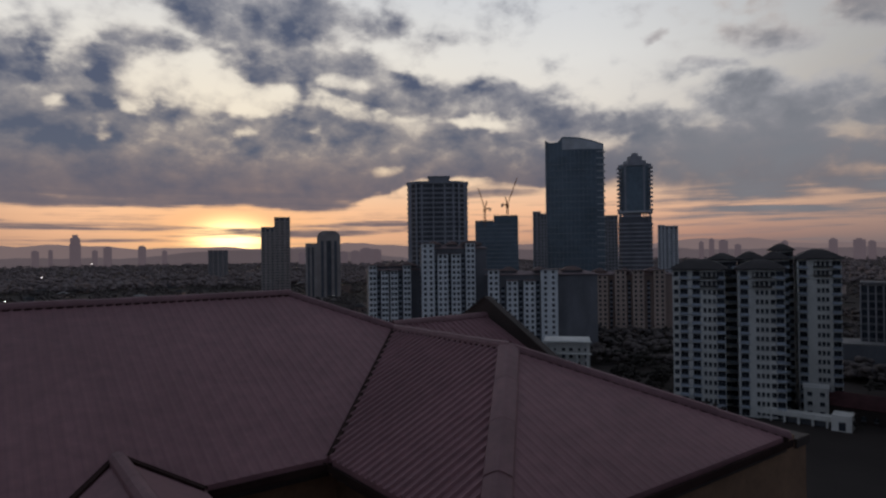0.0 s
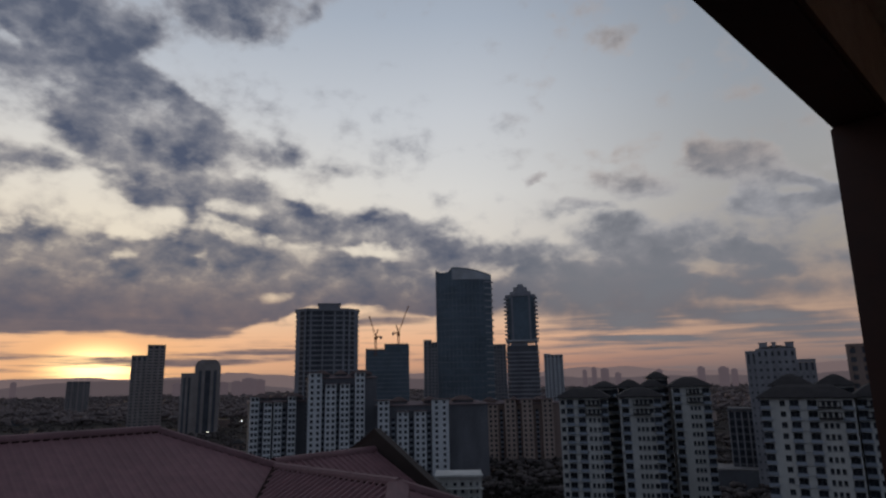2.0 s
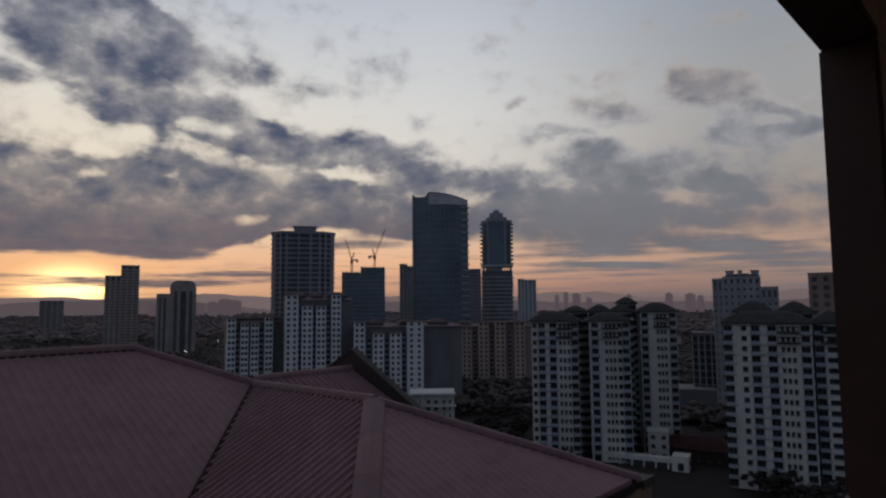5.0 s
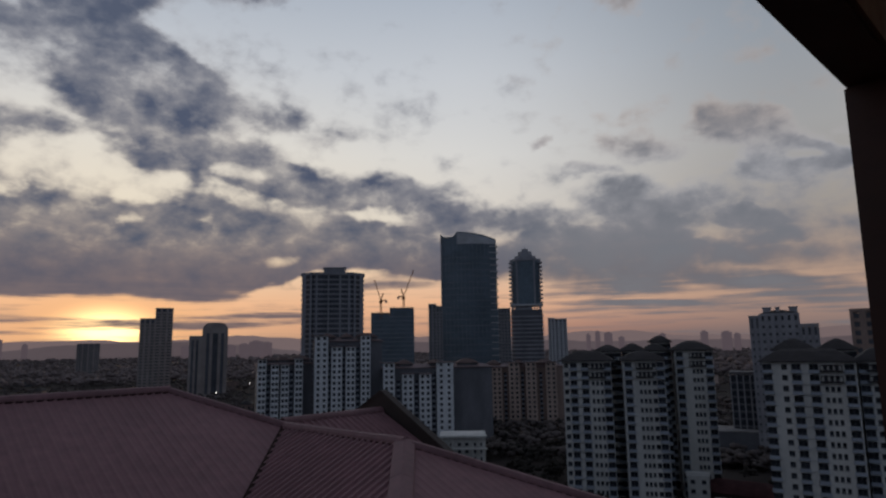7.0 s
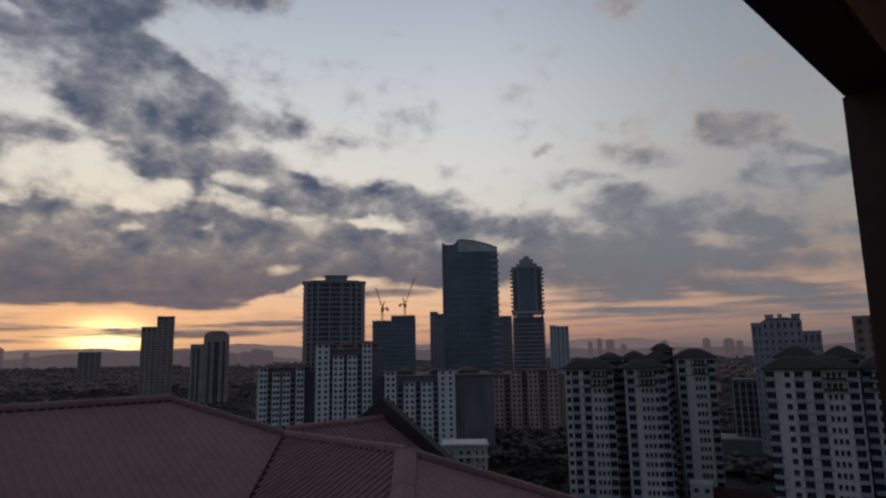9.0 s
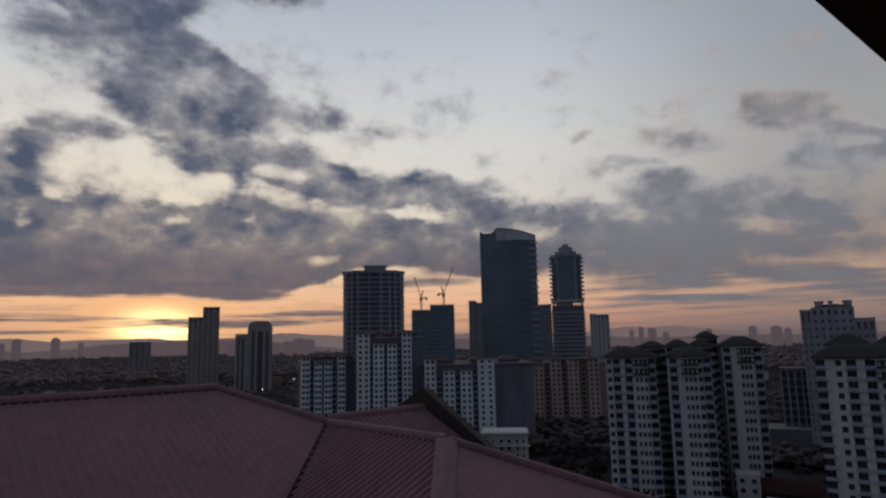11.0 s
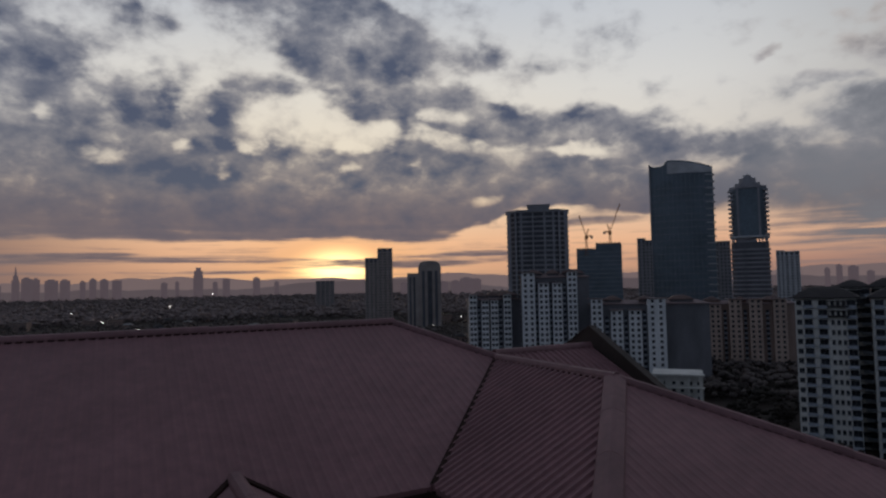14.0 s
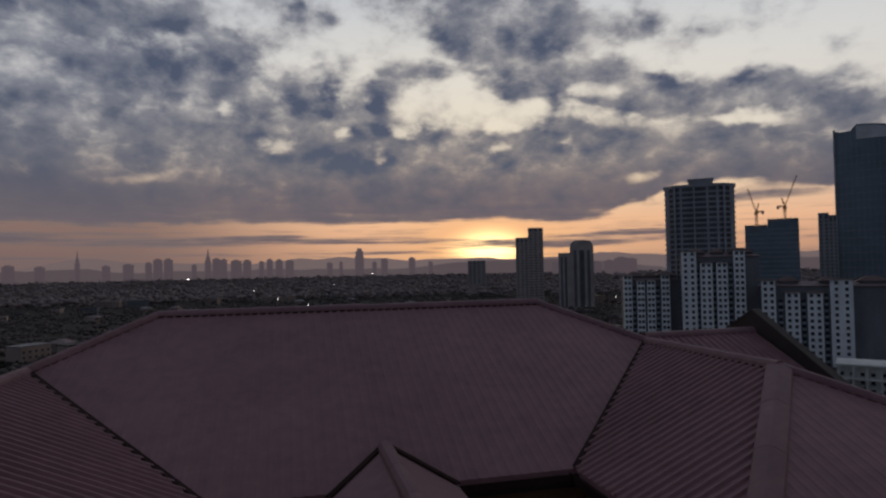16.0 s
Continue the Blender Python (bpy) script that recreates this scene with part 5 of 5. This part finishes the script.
def crane(az, dist, base, cab, tip_az, tip, swing):
    """A luffing tower crane: lattice mast, cab, counter-jib and a raised lattice jib."""
    t = thing("tower_crane", site(az, dist), "luffing tower crane with a raised lattice jib", "crane", "cranes on the unfinished tower")

    def lattice(name, a, b, r, n):
        a, b = Vector(a), Vector(b)
        d = (b - a).normalized()
        s = d.cross(Vector((0, 1, 0.01))).normalized()
        u = d.cross(s)
        bm = bmesh.new()

        def bar(p, q, k):
            e = (q - p).normalized()
            f = e.orthogonal().normalized()
            g = e.cross(f)
            ring = [[bm.verts.new(c + f * k * i + g * k * j) for i, j in ((-1, -1), (1, -1), (1, 1), (-1, 1))] for c in (p, q)]
            for i in range(4):
                bm.faces.new((ring[0][i], ring[0][(i + 1) % 4], ring[1][(i + 1) % 4], ring[1][i]))
        cs = [(s * i + u * j) * r for i, j in ((-1, -1), (1, -1), (1, 1), (-1, 1))]
        for c in cs:
            bar(a + c, b + c * 0.6, 0.10 if name == "jib" else 0.15)
        for i in range(n):
            p, q = a + (b - a) * i / n, a + (b - a) * (i + 1) / n
            for k in range(4):
                bar(p + cs[k], q + cs[(k + 1) % 4] * 0.9, 0.04 if name == "jib" else 0.08)
        part(name, bm, STEEL, t)
    zc = height(cab, dist)
    lattice("mast", (0, 0, height(base, dist)), (0, 0, zc), 0.9, 8)
    tx = span(az, tip_az, dist)
    zt = height(tip, dist)
    lattice("jib", (0, 0, zc + 1), (tx, swing, zt), 0.5, 14)
    side = -1 if tx > 0 else 1
    lattice("counter_jib", (0, 0, zc + 0.6), (side * 4.5, 0, zc + 1.4), 0.6, 3)
    lattice("a_frame", (0, 0, zc + 1.2), (side * 2.0, 0, zc + 7.5), 0.4, 4)
    bm = bmesh.new()
    box(bm, -1.3, 1.3, -1.3, 1.3, zc - 1.6, zc + 1.0)
    part("cab", bm, STEEL, t)
    bm = bmesh.new()
    box(bm, side * 4.6 - 1, side * 4.6 + 1, -1, 1, zc - 1.0, zc + 1.2)
    part("counterweight", bm, CONCRETE, t)


crane(3.88, 552, 0.040, 0.0680, 3.30, 0.1035, 4)
crane(5.94, 556, 0.050, 0.0740, 6.86, 0.1185, 3)


# ---- low buildings ----
def low_house(az, dist, turn, w, d, h, rh, wall, roof_mat, label, group="low houses"):
    t = thing("low_building", site(az, dist, turn), label, "building", group)
    bm = bmesh.new()
    box(bm, -w / 2, w / 2, 0, d, 0, h)
    part("wall", bm, wall, t)
    bm = bmesh.new()
    if rh > 0.9:
        hip(bm, -w / 2, w / 2, 0, d, h + 0.01, rh, 0.7, 0.2)
    else:
        box(bm, -w / 2 - 0.3, w / 2 + 0.3, -0.3, d + 0.3, h + 0.01, h + 0.5)
    part("roof", bm, roof_mat, t)
    n = max(2, int(w / 3.2))
    for k in range(max(1, int(h / 3.1))):
        for i in range(n):
            if n * int(h / 3.1) < 40:
                piece("window", window_mesh(1.4, 1.3), t, pose(-w / 2 + w * (i + 0.5) / n, -0.05, 1.7 + k * 3.1))
    return t


white_house = low_house(11.1, 288, 0, 20, 16, 14.2, 0, WHITE, WHITE, "small white office building with a flat overhanging roof", "")
for k in range(5):
    bm = bmesh.new()
    box(bm, -9.6 + k * 4.5, -8.8 + k * 4.5, -2.2, -1.4, 0, 14.2)
    part("column", bm, WHITE, white_house)
bm = bmesh.new()
box(bm, -10.6, 10.6, -2.6, -0.31, 14.21, 15.0)
box(bm, -10.6, 10.6, -2.6, -0.31, 9.0, 9.5)
part("canopy", bm, WHITE, white_house)

wall_thing = thing("boundary_wall", site(29.0, 226, -10.6), "long white boundary building with dark openings and a gatehouse", "wall")
for i in range(7):
    bm = bmesh.new()
    box(bm, -14.5 + i * 3.9, -13.9 + i * 3.9, 0, 3, 0, 2.1)
    part("pier", bm, WHITE, wall_thing)
bm = bmesh.new()
box(bm, -14.6, 10.4, -0.2, 3.4, 2.11, 3.6)
part("beam", bm, WHITE, wall_thing)
bm = bmesh.new()
box(bm, -14.0, 9.8, 1.5, 2.8, 0, 2.1)
part("dark_back", bm, GREY, wall_thing)
bm = bmesh.new()
box(bm, 10.5, 15.8, -1.5, 5, 0, 4.8)
part("gatehouse", bm, WHITE, wall_thing)
bm = bmesh.new()
box(bm, 12.4, 14.2, -1.56, -1.49, 0.3, 2.8)
part("gate_opening", bm, GLASS, wall_thing)

low_house(34.4, 330, 6, 34, 20, 12.5, 0, GREY, CONCRETE, "long low parking structure with pale decks", "")
low_house(33.3, 236, -14, 27, 14, 4.5, 3.2, BROWN, MAROON, "low hall with a dark maroon hipped roof", "")
low_house(30.6, 236, 0, 7, 7, 9.5, 0, WHITE, WHITE, "small white annex beside the apartment block", "")
low_house(-5.0, 300, 4, 26, 14, 19.0, 0, CREAM, PINKTILE, "flat-roofed building below the slab blocks", "")
low_house(-1.2, 280, 6, 20, 12, 17.0, 0, CREAM, PINKTILE, "flat-roofed building below the slab blocks", "")
low_house(-22.5, 640, 0, 40, 18, 17.0, 0, CREAM, PINKTILE, "long pale low-rise block among trees", "")
rng = random.Random(5)
for i in range(110):
    az = rng.uniform(-60, -4)
    dist = rng.choice((rng.uniform(230, 520), rng.uniform(400, 1100), rng.uniform(700, 1800)))
    big = rng.random() < 0.35
    w = rng.uniform(18, 42) if big else rng.uniform(9, 16)
    h = rng.uniform(9, 15) if big else rng.uniform(5, 7.5)
    low_house(az, dist, rng.uniform(-40, 40), w, rng.uniform(9, 14), h, 0.5 if big else rng.uniform(1.8, 3.0), rng.choice((CREAM, TAN, TAN, GREY)), rng.choice((PINKTILE, DARKTILE, DARKTILE, CONCRETE)),
              "long low-rise block among trees" if big else "small house with a hipped roof among trees")
for i in range(26):
    az = rng.uniform(0, 44)
    low_house(az, rng.uniform(420, 1200), rng.uniform(-30, 30), rng.uniform(14, 34), 12, rng.uniform(6, 16), 0.5, rng.choice((CREAM, TAN, GREY)), rng.choice((PINKTILE, DARKTILE)), "long low-rise block among trees")


# ---- roads and lights on in the half-dark ----
def road(name, az, dist, turn, length, wide):
    bm = bmesh.new()
    box(bm, -length / 2, length / 2, -wide / 2, wide / 2, 0.05, 0.14)
    ob = part(name, bm, ASPHALT)
    ob.matrix_basis = site(az, dist, turn)
    return tagged(ob, "dark asphalt road between the blocks", "road", kind="structure")


road("road_1", 33.0, 250, 35, 160, 9)
road("road_2", -48, 330, 20, 260, 9)
LIGHT = material("lit_lamp", (0.8, 0.8, 0.8), 0.5, glow=(1.0, 0.93, 0.82, 6.0))


def street_lamp(az, dist, h, size=0.5):
    t = thing("street_lamp", site(az, dist), "lit street lamp on a tall pole", "lamp", "lit street lamps")
    bm = bmesh.new()
    bmesh.ops.create_cone(bm, cap_ends=True, segments=6, radius1=0.14, radius2=0.08, depth=h, matrix=Matrix.Translation((0, 0, h / 2)))
    pole = part("pole", bm, TOWERGREY, t)
    bm = bmesh.new()
    box(bm, -size, size, -size, size, h + 0.01, h + size * 0.9)
    part("lamp_head", bm, LIGHT, pole)


for az, dist, h, size in ((-44.9, 2300, 26, 2.6), (-29.2, 2600, 30, 1.6), (-32.6, 1500, 16, 0.9), (-50.5, 520, 12, 0.5), (-49.0, 540, 12, 0.4), (-37.5, 900, 14, 0.7), (-10.0, 640, 13, 0.35), (-7.4, 700, 18, 0.35), (-39.6, 1300, 14, 0.7),
                          (-34.9, 760, 12, 0.5)):
    street_lamp(az, dist, h, size)
